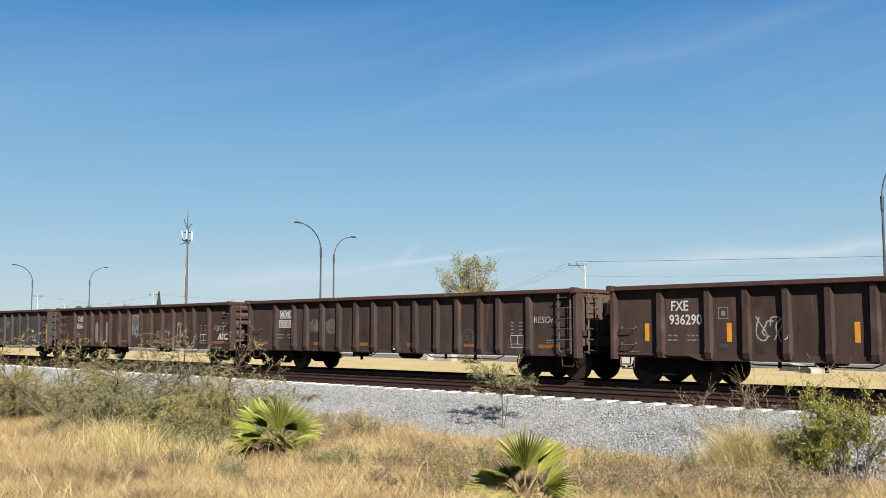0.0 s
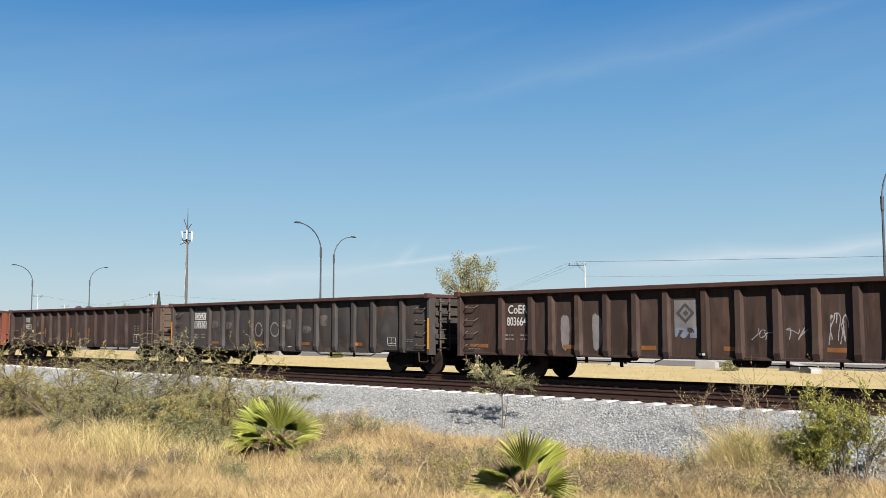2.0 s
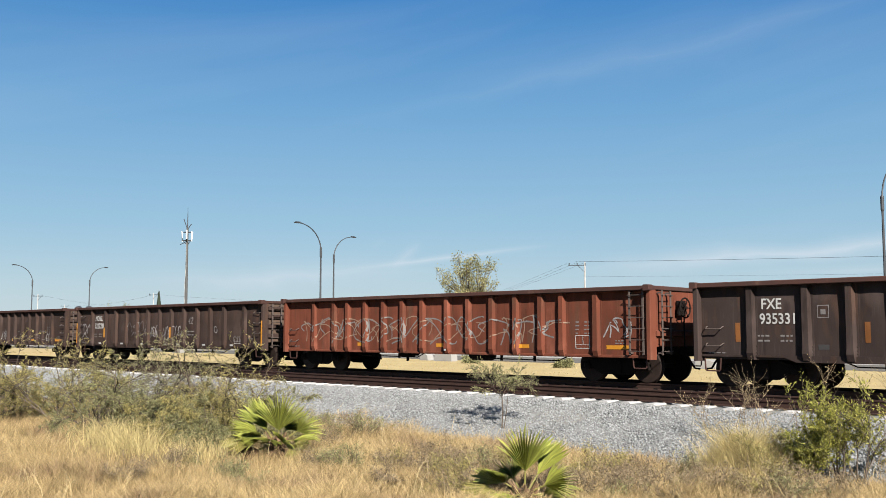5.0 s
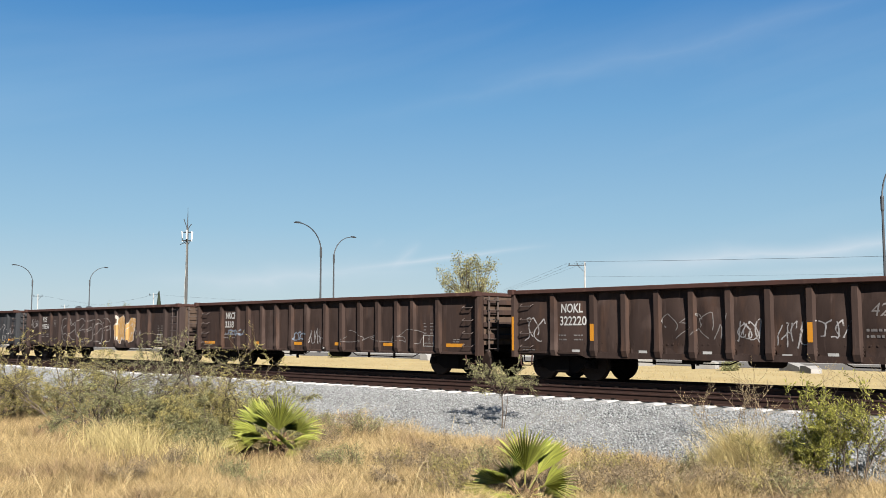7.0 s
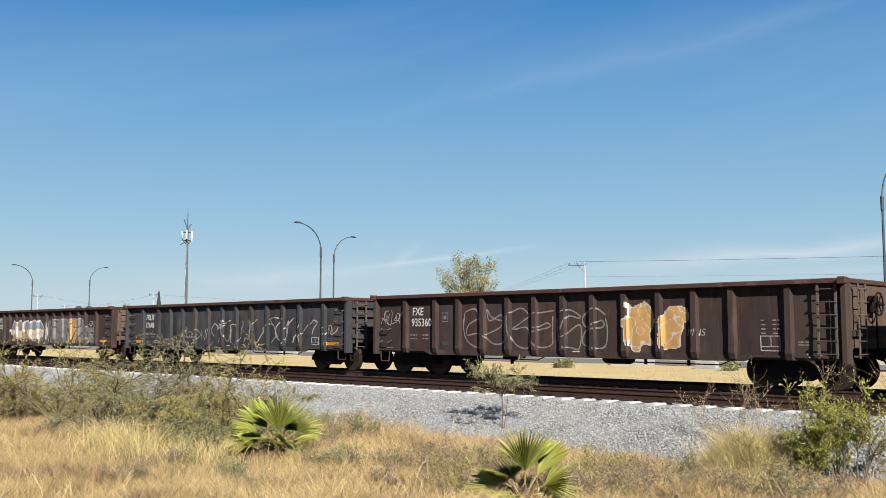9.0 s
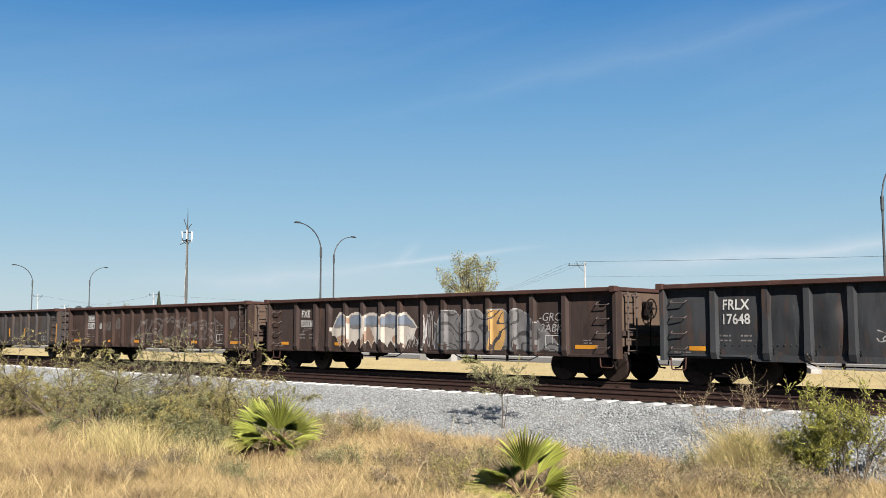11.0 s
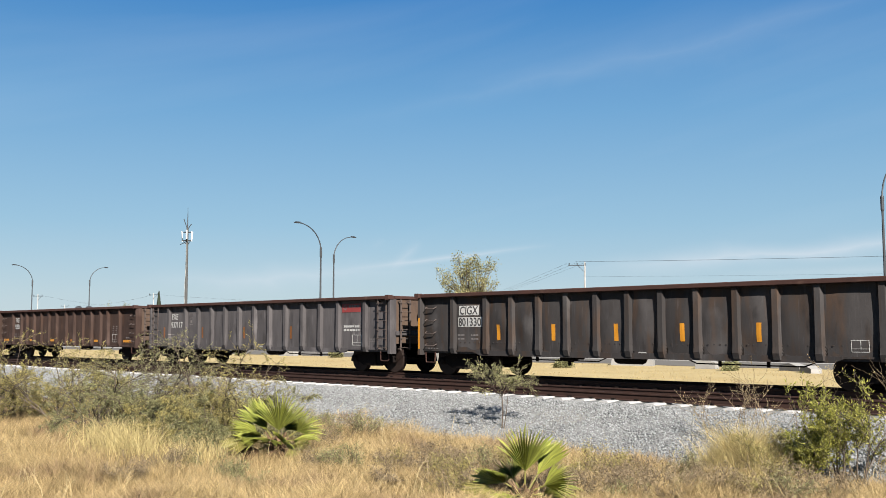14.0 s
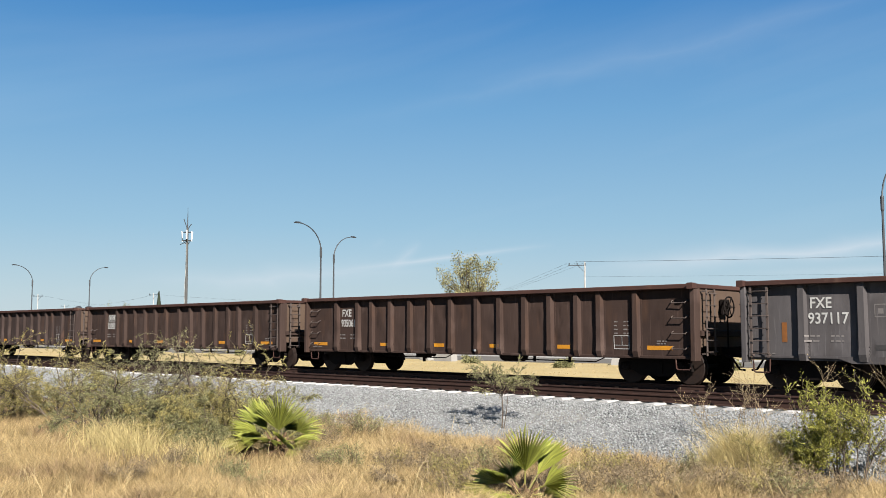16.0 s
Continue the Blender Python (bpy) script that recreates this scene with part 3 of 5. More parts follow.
def shared_kit():
    k = {}
    k["rung"] = Build().tube([(-0.24, 0.02, 0), (-0.24, -0.05, 0), (0.24, -0.05, 0), (0.24, 0.02, 0)], 0.013, 6)
    k["rung"] = k["rung"].mesh("rung", M_RUNG)
    k["grab"] = Build().tube([(-0.22, 0.12, 0.06), (-0.22, 0.06, 0.05), (-0.20, -0.02, 0), (0.20, -0.02, 0), (0.22, 0.06, 0.05), (0.22, 0.12, 0.06)], 0.016, 6).mesh("grab_iron", M_RUNG)
    k["step"] = Build().tube([(-0.22, 0, 0.02), (-0.2, 0, -0.27), (-0.17, 0, -0.3), (0.17, 0, -0.3), (0.2, 0, -0.27), (0.22, 0, 0.02)], 0.02, 6).mesh("stirrup_step", M_CHORD)
    w = Build()
    w.tube([(0, 0.27 * math.cos(a), 0.27 * math.sin(a)) for a in np.linspace(0, 6.283, 21)[:-1]], 0.022, 6, closed=True)
    for a in range(5):
        w.tube([(0, 0, 0), (0.03, 0.27 * math.cos(a * 1.2566), 0.27 * math.sin(a * 1.2566))], 0.016, 5)
    w.lathe((-0.05, 0, 0), "x", [(0, 0.05), (0.1, 0.05), (0.11, 0.03)], 10)
    k["brake_wheel"] = w.mesh("brake_wheel", M_RUN)
    c = Build()
    c.bev(-0.02, 0.30, -0.1, 0.1, 0.74, 0.98, 0.03)
    c.prism([(0.25, 0.76), (0.5, 0.72), (0.62, 0.75), (0.64, 0.98), (0.5, 1.02), (0.25, 0.97)], -0.13, 0.10)
    c.tube([(0.1, -0.28, 0.80), (0.35, -0.30, 0.72), (0.52, -0.22, 0.42), (0.62, -0.12, 0.40)], 0.03, 6)
    k["coupler"] = c.mesh("coupler", M_RUN)
    u = Build()
    u.bev(0.3, LEN - 0.3, -0.32, 0.32, 0.78, 1.02, 0.02)
    for x in (1.7, 4.6, LEN / 2, LEN - 4.6, LEN - 1.7):
        u.bev(x - 0.12, x + 0.12, -SIDE + 0.02, SIDE - 0.02, 0.84, 1.02, 0.02)
    k["underframe"] = u.mesh("underframe", M_RUN)
    k["reservoir"] = Build().lathe((-0.5, 0, 0), "x", [(0, 0.06), (0.05, 0.17), (0.12, 0.2), (0.88, 0.2), (0.95, 0.17), (1.0, 0.06)], 16).mesh("air_reservoir", M_RUN)
    v = Build()
    v.bev(-0.22, 0.22, -0.16, 0.16, -0.16, 0.22, 0.03)
    v.lathe((0.2, 0, -0.02), "x", [(0, 0.1), (0.3, 0.1), (0.34, 0.06)], 12)
    v.tube([(0, 0, -0.1), (0.02, 0, -0.3)], 0.05, 8)
    k["brake_valve"] = v.mesh("brake_valve", M_RUN)
    r = Build()
    r.tube([(0, 0, 0.1), (0.25, 0, 0.0), (3.1, 0, -0.02), (3.4, 0, 0.1)], 0.018, 5)
    for x in (0.9, 2.2):
        r.box(x - 0.04, x + 0.04, -0.02, 0.02, -0.06, 0.2)
    k["brake_rod"] = r.mesh("brake_rod", M_RUN)
    sf = Build()
    sf.prism([(-1.12, 0.36), (-1.08, 0.56), (-0.7, 0.62), (-0.36, 0.74), (0.36, 0.74), (0.7, 0.62), (1.08, 0.56), (1.12, 0.36), (0.72, 0.38), (0.42, 0.22), (-0.42, 0.22), (-0.72, 0.38)], -0.07, 0.07)
    sf.prism([(-0.24, 0.26), (-0.24, 0.6), (0.24, 0.6), (0.24, 0.26)], -0.11, 0.11)
    for x in (-0.89, 0.89):
        sf.lathe((x, -0.15, 0.457), "y", [(0, 0.06), (0.03, 0.11), (0.3, 0.11)], 12)
    for x in (-0.15, 0.0, 0.15):
        sf.lathe((x, 0, 0.28), "z", [(0, 0.06), (0.3, 0.06)], 8)
    k["side_frame"] = sf.mesh("side_frame", M_RUN)
    k["bolster"] = Build().bev(-0.2, 0.2, -1.1, 1.1, 0.52, 0.82, 0.05).mesh("bogie", M_RUN)
    w = Build()
    for s in (-1, 1):
        w.lathe((0, 0, 0), "y", [(s * 0.82, 0.12), (s * 0.82, 0.36), (s * 0.815, 0.44), (s * 0.80, 0.457), (s * 0.72, 0.46), (s * 0.70, 0.485), (s * 0.68, 0.485), (s * 0.675, 0.40), (s * 0.70, 0.36), (s * 0.71, 0.12)], 28)
        for a in range(3):
            w.box(0.2 * math.cos(a * 2.09) - 0.02, 0.2 * math.cos(a * 2.09) + 0.02, s * 0.82 - 0.012, s * 0.82 + 0.012, 0.2 * math.sin(a * 2.09) - 0.02, 0.2 * math.sin(a * 2.09) + 0.02)
    w.lathe((0, 0, 0), "y", [(-1.02, 0.07), (1.02, 0.07)], 12)
    k["wheelset"] = w.mesh("wheelset", M_WHEEL)
    for kind, m in (("ladder", M_RUNG),):
        k[kind] = ladder_mesh("ladder", m)
    f = Build()
    for x0, x1, z0, z1 in ((0, 0.5, 0, 0.016), (0, 0.5, 0.356, 0.372), (0, 0.016, 0.016, 0.356), (0.484, 0.5, 0.016, 0.356), (0.016, 0.484, 0.1, 0.112), (0.26, 0.272, 0.112, 0.356)):
        f.box(x0, x1, -0.004, 0, z0, z1)
    k["stencil_box"] = f.mesh("stencil_box", M_WHITE)
    return k


KIT = shared_kit()
CORNER_TAPE = Build().box(0, 0.08, 0, 0.004, 0.85, 1.85).mesh("reflector", M_YELLOW)
KITS = {}


def bars(x, z, rows, w, h=0.042, gap=0.12, ink=None):
    """Rows of unreadable stencil writing as short plain bars."""
    b = Build()
    for j in range(rows):
        q = x
        while q < x + w:
            e = min(x + w, q + 0.05 + 0.10 * rng.random())
            b.box(q, e, -0.003, 0, z - j * gap, z - j * gap + h)
            q = e + 0.035
    return b.mesh("stencil_writing", ink or M_FADED)


def ribbon(b, pts, w):
    """A flat brush stroke in the x-z plane, cut into short pieces."""
    pts = [Vector((p[0], 0, p[1])) for p in pts]
    fine = []
    for p, q in zip(pts, pts[1:]):
        n = max(1, int((q - p).length / 0.05))
        fine += [p.lerp(q, k / n) for k in range(n)]
    pts = fine + [pts[-1]]
    vs, fs = [], []
    for i, p in enumerate(pts):
        d = (pts[min(i + 1, len(pts) - 1)] - pts[max(i - 1, 0)]).normalized()
        nrm = Vector((-d.z, 0, d.x)) * w * (0.7 + 0.4 * rng.random())
        vs += [p + nrm, p - nrm]
    for i in range(len(pts) - 1):
        fs.append((2 * i, 2 * i + 1, 2 * i + 3, 2 * i + 2))
    b.add(vs, fs)


def scrawl(x, z, w, h, strokes, width=0.018, seed=1):
    """Angular and looping sprayed lines without meaning, filling a field w by h."""
    b = Build()
    g = np.random.default_rng(seed)
    for i in range(strokes):
        cx, cz = x + w * (i + 0.5) / strokes, z + h * 0.5
        step = w / strokes
        if g.random() < 0.5:
            n = 14
            a0, turns, ph = g.random() * 6.28, 0.5 + g.random() * 0.8, g.random() * 3
            rx, rz = step * (0.4 + 0.5 * g.random()), h * (0.25 + 0.28 * g.random())
            pts = [(cx + rx * math.cos(a0 + turns * 6.28 * q / n) + 0.25 * rx * math.sin(q * 0.9 + ph), cz + rz * math.sin(a0 + turns * 5.1 * q / n + ph * 0.4)) for q in range(n + 1)]
        else:
            m = 3 + int(g.random() * 3)
            key = [(cx + step * (g.random() - 0.5) * 1.7, cz + h * (g.random() - 0.5)) for q in range(m)]
            key[0], key[-1] = (cx - step * 0.5, z + h * 0.1 * g.random()), (cx + step * 0.6, z + h * (0.7 + 0.3 * g.random()))
            pts = []
            for (p0, q0), (p1, q1) in zip(key, key[1:]):
                for k in range(5):
                    u = k / 5
                    e = 0.12 * step * math.sin(math.pi * u)
                    pts.append((p0 + (p1 - p0) * u + e, q0 + (q1 - q0) * u + e))
            pts.append(key[-1])
        ribbon(b, pts, width)
    return b


def blob(x, z, w, h, seed, lobes=5):
    """A filled rounded shape, as bubble-letter fill."""
    g = np.random.default_rng(seed)
    n, rings = 36, 8
    b = Build()
    amp = 0.03 + 0.05 * g.random()
    vs = [(x + w / 2, 0, z + h / 2)]
    for j in range(1, rings + 1):
        for i in range(n):
            a = 6.283 * i / n
            r = (1 + amp * math.sin(lobes * a + seed) + 0.04 * math.sin(11 * a + seed)) * j / rings
            sx, sz = math.cos(a), math.sin(a)
            k = (abs(sx) ** 3 + abs(sz) ** 3) ** (-1 / 3)
            vs.append((x + w / 2 + w / 2 * k * sx * r * 0.9, 0.0, z + h / 2 + h / 2 * k * sz * r * 0.9))
    fs = [(0, 1 + i, 1 + (i + 1) % n) for i in range(n)]
    for j in range(rings - 1):
        fs += [(1 + j * n + i, 1 + (j + 1) * n + i, 1 + (j + 1) * n + (i + 1) % n, 1 + j * n + (i + 1) % n) for i in range(n)]
    b.add(vs, fs)
    return b


def mural(x0, x1, z0, z1, pick, cell=0.034):
    """Sprayed fields as a fine grid on the sheet: pick(x, z) names each cell's paint or None."""
    nx, nz = int((x1 - x0) / cell), int((z1 - z0) / cell)
    found = {}
    for j in range(nz):
        for i in range(nx):
            x, z = x0 + (i + 0.5) * cell, z0 + (j + 0.5) * cell
            m = pick(x, z)
            if m is not None:
                found.setdefault(m, []).append((i, j))
    out = []
    for m, cells in found.items():
        b, at = Build(), {}
        for i, j in cells:
            q = []
            for a, c in ((i, j), (i + 1, j), (i + 1, j + 1), (i, j + 1)):
                if (a, c) not in at:
                    at[a, c] = len(b.v)
                    b.v.append((x0 + a * cell, 0.0, z0 + c * cell))
                q.append(at[a, c])
            b.f.append(tuple(q))
        out.append((b, m))
    return out


def outline_letters(x0, x1, z0, z1, count, width, seed):
    """Large open letter shapes in one rounded line each, side by side, no word."""
    b = Build()
    g = np.random.default_rng(seed)
    step = (x1 - x0) / count
    for i in range(count):
        a = x0 + i * step
        r = [0.12 * g.standard_normal() for _ in range(12)]
        w, h = step * 0.98, z1 - z0
        key = [(0.1, 0.92), (0.55, 1.0), (0.95, 0.85), (0.8, 0.6), (0.35, 0.62), (0.3, 0.42), (0.85, 0.45), (1.0, 0.12), (0.6, 0.0), (0.15, 0.1), (0.05, 0.5), (0.1, 0.92)]
        if i % 2:
            key = [(1 - p, q) for p, q in key]
        key = [(a + w * (p + 0.5 * e), z0 + h * min(1.05, max(0.0, q + e))) for (p, q), e in zip(key, r)]
        pts = []
        for k in range(len(key) - 1):
            p0, p1, p2, p3 = key[max(k - 1, 0)], key[k], key[k + 1], key[min(k + 2, len(key) - 1)]
            for u in (0.0, 0.2, 0.4, 0.6, 0.8):
                pts.append(tuple(0.5 * (2 * p1[c] + (p2[c] - p0[c]) * u + (2 * p0[c] - 5 * p1[c] + 4 * p2[c] - p3[c]) * u * u + (3 * p1[c] - p0[c] - 3 * p2[c] + p3[c]) * u ** 3) for c in (0, 1)))
        ribbon(b, pts, width)
    return b


def ring(x, z, r, width=0.03):
    b = Build()
    ribbon(b, [(x + r * math.cos(a), z + 1.1 * r * math.sin(a)) for a in np.linspace(0.4, 6.4, 26)], width)
    return b


def sprayed_word(text, x, z, size, material, slant=0.2, thick=0.0):
    """A hand-sprayed word, slanted, in plain strokes."""
    me = writing(text, size, material, thick)
    shear = Matrix.Identity(4)
    shear[0][1] = slant
    me.transform(shear)
    me.transform(Matrix.Rotation(radians(90), 4, "X"))
    me.transform(Matrix.Translation((x, 0, z)))
    return me


def on_side(mesh, name, car, kit, label="", lift=0.004):
    ob = part(name, lay(mesh, kit, lift=lift), car, label)
    if name in ("stencil_writing", "sprayed_tag"):
        tagged(ob, kind="stuff")
    return ob


def tape_mesh(x0, x1, z0, z1, material):
    """A strip of tape as a small grid, so that it follows the sheet."""
    b = Build()
    nx, nz = max(2, int((x1 - x0) / 0.08)), max(2, int((z1 - z0) / 0.08))
    b.v = [(x0 + (x1 - x0) * i / nx, 0, z0 + (z1 - z0) * j / nz) for j in range(nz + 1) for i in range(nx + 1)]
    b.f = [(j * (nx + 1) + i, j * (nx + 1) + i + 1, (j + 1) * (nx + 1) + i + 1, (j + 1) * (nx + 1) + i) for j in range(nz) for i in range(nx)]
    return b.mesh("reflector", material)


def gondola(i, s, kind, material, label, mark, number, mark_x, box_white=False, yellow=(), vertical_yellow=False, tape=None, ladder=True, brake=True, bow=0.022, spray=(), corner_tape=False, tail='', rear_ladder=False):
    key = (kind, material.name, bow)
    if key not in KITS:
        KITS[key] = car_kit(kind, material, bow)
    kit = KITS[key]
    car = tagged(new("gondola_car"), label, "freight car", group="gondola cars of the train")
    P = lambda name, mesh, at, lab="": part(name, mesh, car, lab, at)
    P("floor", kit["floor"], pose(0, 0, 0))
    P("top_chord", kit["top_chord"], pose(0, 0, 0), "rust-red steel rim")
    P("underframe", KIT["underframe"], pose(0, 0, 0), "black steel underframe")
    for side in (0, 1):
        half = pose(0, 0, 0) if side == 0 else pose(LEN, 0, 0, 0, 0, 180)
        for x in kit["ribs"]:
            P("rib", kit["rib"], half @ pose(x, -SIDE, SILL))
        for x, me in kit["panels"]:
            P("side_panel", me, half @ pose(x, -SIDE, SILL))
        P("side_sill", kit["side_sill"], half)
        if kit["kind"] == "C":
            tagged(P("rivet_row", kit["rivets"], half), kind="stuff")
            P("lower_strake", kit["seam"], half)
        if corner_tape:
            for x in (0.005, LEN - 0.085):
                P("reflector", CORNER_TAPE, half @ pose(x, -SIDE - 0.191, 0), "yellow tape down the corner post")
        for x in (0.0, LEN - 0.09):
            P("corner_post", kit["corner_post"], half @ pose(x, -SIDE - 0.01, 0.66))
        for x in (0.42, LEN - 0.42):
            P("stirrup_step", KIT["step"], half @ pose(x, -SIDE - 0.02, SILL))
        if ladder:
            lx = LEN - 0.44
            P("ladder", KIT["ladder"], half @ pose(lx, -SIDE - 0.15, SILL + 0.06))
            for q in range(6):
                P("rung", KIT["rung"], half @ pose(lx, -SIDE - 0.15, SILL + 0.16 + q * 0.3))
            if rear_ladder:
                P("ladder", KIT["ladder"], half @ pose(0.44, -SIDE - 0.15, SILL + 0.06))
                for q in range(6):
                    P("rung", KIT["rung"], half @ pose(0.44, -SIDE - 0.15, SILL + 0.16 + q * 0.3))
            for q in range(0 if rear_ladder else 2):
                P("grab_iron", KIT["grab"], half @ pose(0.5, -SIDE - 0.12, 1.05 + q * 0.42))
        else:
            for q in range(4):
                P("grab_iron", KIT["grab"], half @ pose(LEN - 0.48, -SIDE - 0.12, 0.95 + q * 0.4))
                P("grab_iron", KIT["grab"], half @ pose(0.48, -SIDE - 0.12, 0.95 + q * 0.4))
    for e in (0, 1):
        turn = pose(0, 0, 0) if e == 0 else pose(LEN, 0, 0, 0, 0, 180)
        P("end_sheet", kit["end_sheet"], turn @ pose(0.03, 0, 0))
        plain = brake and e == 1
        for z in ((1.35, ) if plain else (1.25, 1.62, 2.0, 2.32)):
            P("end_rib", kit["end_rib"], turn @ pose(0.03, 0, z))
        P("ladder", KIT["ladder"], turn @ pose(-0.16, 1.02 if e else -1.02, SILL + 0.06, 0, 0, -90))
        for q in range(6):
            P("rung", KIT["rung"], turn @ pose(-0.16, 1.02 if e else -1.02, SILL + 0.16 + q * 0.3, 0, 0, -90))
        P("coupler", KIT["coupler"], turn @ pose(0, 0, 0, 0, 0, 180), "black knuckle coupler")
    if brake:
        P("brake_wheel", KIT["brake_wheel"], pose(LEN + 0.22, -0.15, 2.05), "black spoked brake wheel")
        bx = Build().bev(0.0, 0.14, -0.16, 0.16, -0.2, 0.2, 0.03).tube([(0.1, 0.1, -0.2), (0.1, 0.1, -1.1)], 0.02, 5)
        P("brake_housing", bx.mesh("brake_housing", M_RUN), pose(LEN + 0.02, -0.15, 2.05))
    P("air_reservoir", KIT["reservoir"], pose(7.6 + (i % 3) * 0.9, -0.75, 0.70))
    P("brake_valve", KIT["brake_valve"], pose(5.6 + (i % 2) * 0.5, -0.9, 0.72))
    P("brake_rod", KIT["brake_rod"], pose(9.6, -1.1, 0.58))
    P("brake_rod", KIT["brake_rod"], pose(3.6, -1.0, 0.58))
    for x in (1.5, LEN - 1.5):
        bogie = P("bogie", KIT["bolster"], pose(x, 0, 0), "black three-piece freight bogie")
        for y, r in ((-1.0, 0), (1.0, 180)):
            part("side_frame", KIT["side_frame"], bogie, "", pose(0, y, 0, 0, 0, r))
        for ax in (-0.89, 0.89):
            ws = part("wheelset", KIT["wheelset"], bogie, "brown steel wheelset", pose(ax, 0, 0.457))
            WHEELSETS.append((ws, ax))
    # stencils
    if mark:
        size, thin = 0.36, kind == "A"
        wide = 0.84 if thin else 1.06
        if box_white:
            w2 = wide if not tail else 0.72
            for x0, x1, z0, z1 in ((mark_x - 0.04, mark_x + 0.80, 1.92, 2.22), (mark_x - 0.08, mark_x - 0.08 + w2, 1.56, 1.86)):
                on_side(tape_mesh(x0, x1, z0, z1, M_WHITE), "stencil_plate", car, kit, "white painted plate", 0.004)
            if tail:
                on_side(tape_mesh(3.12, 3.46, 1.56, 1.86, M_WHITE), "stencil_plate", car, kit, "white painted plate", 0.004)
        ink = M_INK if box_white else M_WHITE
        words = [("reporting_mark", mark, mark_x, 1.95, 0.78), ("car_number", number, mark_x - 0.04, 1.59, wide - 0.08 if not tail else 0.64)]
        if tail:
            words.append(("car_number", tail, 3.14, 1.59, 0.3))
        for name, text, x, z, room in words:
            me = writing(text, size, ink, 0.006)
            w = max(v.co.x for v in me.vertices)
            me.transform(Matrix.Diagonal((min(0.88, room / w), 1, 1, 1)))
            me.transform(Matrix.Rotation(radians(90), 4, "X"))
            part(name, lay(me, kit, x, z, 0.011, ribs=False), car, "stencilled letters" if name == "reporting_mark" else "stencilled number")
        on_side(bars(mark_x - 0.1, 1.28, 2, 0.32), "stencil_writing", car, kit, "faded unreadable white stencil")
        on_side(bars(mark_x + 0.48, 1.28, 2, 0.30), "stencil_writing", car, kit, "faded unreadable white stencil")
        if kind == "B":
            for x0, x1, z0, z1 in ((3.12, 3.40, 2.0, 2.02), (3.12, 3.40, 1.72, 1.74), (3.12, 3.14, 1.74, 2.0), (3.38, 3.40, 1.74, 2.0), (3.2, 3.32, 1.8, 1.92)):
                on_side(tape_mesh(x0, x1, z0, z1, M_FADED), "stencil_line", car, kit)
            on_side(tape_mesh(3.12, 3.38, 0.98, 1.1, M_INK), "stencil_patch", car, kit, "small black painted patch")
    last = kit["ribs"][-1]
    for x0, w in ((last - 0.72, 0.12), (last - 0.42, 0.18)) if kind != "C" else ():
        on_side(bars(x0, 1.66, 4, w, 0.032, 0.105), "stencil_writing", car, kit, "faded unreadable white stencil")
    on_side(bars(LEN - 1.2, 1.14, 2, 0.3, 0.028, 0.07), "stencil_writing", car, kit, "faded unreadable white stencil")
    on_side(bars(0.3, 0.86, 1, 0.5, 0.028, 0.07), "stencil_writing", car, kit, "faded unreadable white stencil")
    on_side(tape_mesh(8.3, 8.55, 0.80, 0.86, M_WHITE), "stencil_patch", car, kit, "small white painted patch")
    me = KIT["stencil_box"].copy()
    if kind == "C":
        me.transform(Matrix.Diagonal((0.8, 1, 0.75, 1)))
    part("stencil_box", lay(me, kit, last - 0.74, 0.93), car, "white stencilled data box")
    for x in yellow:
        if vertical_yellow:
            m = tape_mesh(x, x + 0.13, 1.15, 1.62, tape or M_YELLOW)
        else:
            m = tape_mesh(x, x + (0.78 if x < 0.5 or x > 14 else 0.46), 0.92, 1.03, tape or M_YELLOW)
        on_side(m, "reflector", car, kit, "yellow-orange reflective tape", 0.005)
    for sp in spray:
        on_side(sp[0].mesh("sprayed_tag", sp[1]) if isinstance(sp[0], Build) else sp[0], "sprayed_tag", car, kit, "spray-painted scrawl", (sp[2] if len(sp) > 2 else 0.001) + 0.003)
    TRAIN.append((car, s))
    return car


YA = (0.35, 4.0, 6.6, 9.0, 11.6, 14.6)


def wave(x, z, k):
    return noise.noise(Vector((x * k, z * k, 3.3 * k)))


def cream_letters(x, z):
    """Five round-headed cream letters running into drips, pale blue in their heads."""
    u = (x - 3.8) / 0.88
    c = abs((u % 1.0) - 0.5) * 2
    tip = min(1.0, (x - 3.7) / 0.5, (8.25 - x) / 0.6)
    top = 2.08 - 0.16 * c ** 3 - 0.42 * (1 - max(0.0, tip)) + 0.05 * wave(x, 0, 2.0)
    foot = 0.84 + 0.42 * max(0.0, wave(x, 1.0, 3.4)) + 0.18 * abs(math.sin(u * 6.6)) + 0.5 * (1 - max(0.0, tip))
    if not foot < z < top or tip < 0:
        return None
    if top - z < 0.06 or z - foot < 0.04:
        return M_SPRAYC
    if 1.55 + 0.08 * wave(x, z, 3) < z < top - 0.10 and c < 0.86:
        return M_SPRAYB if z > 1.68 else M_SPRAYS
    return M_SPRAYP if wave(x, z, 1.6) + (1.15 - z) * 0.5 > 0.05 else M_SPRAYC


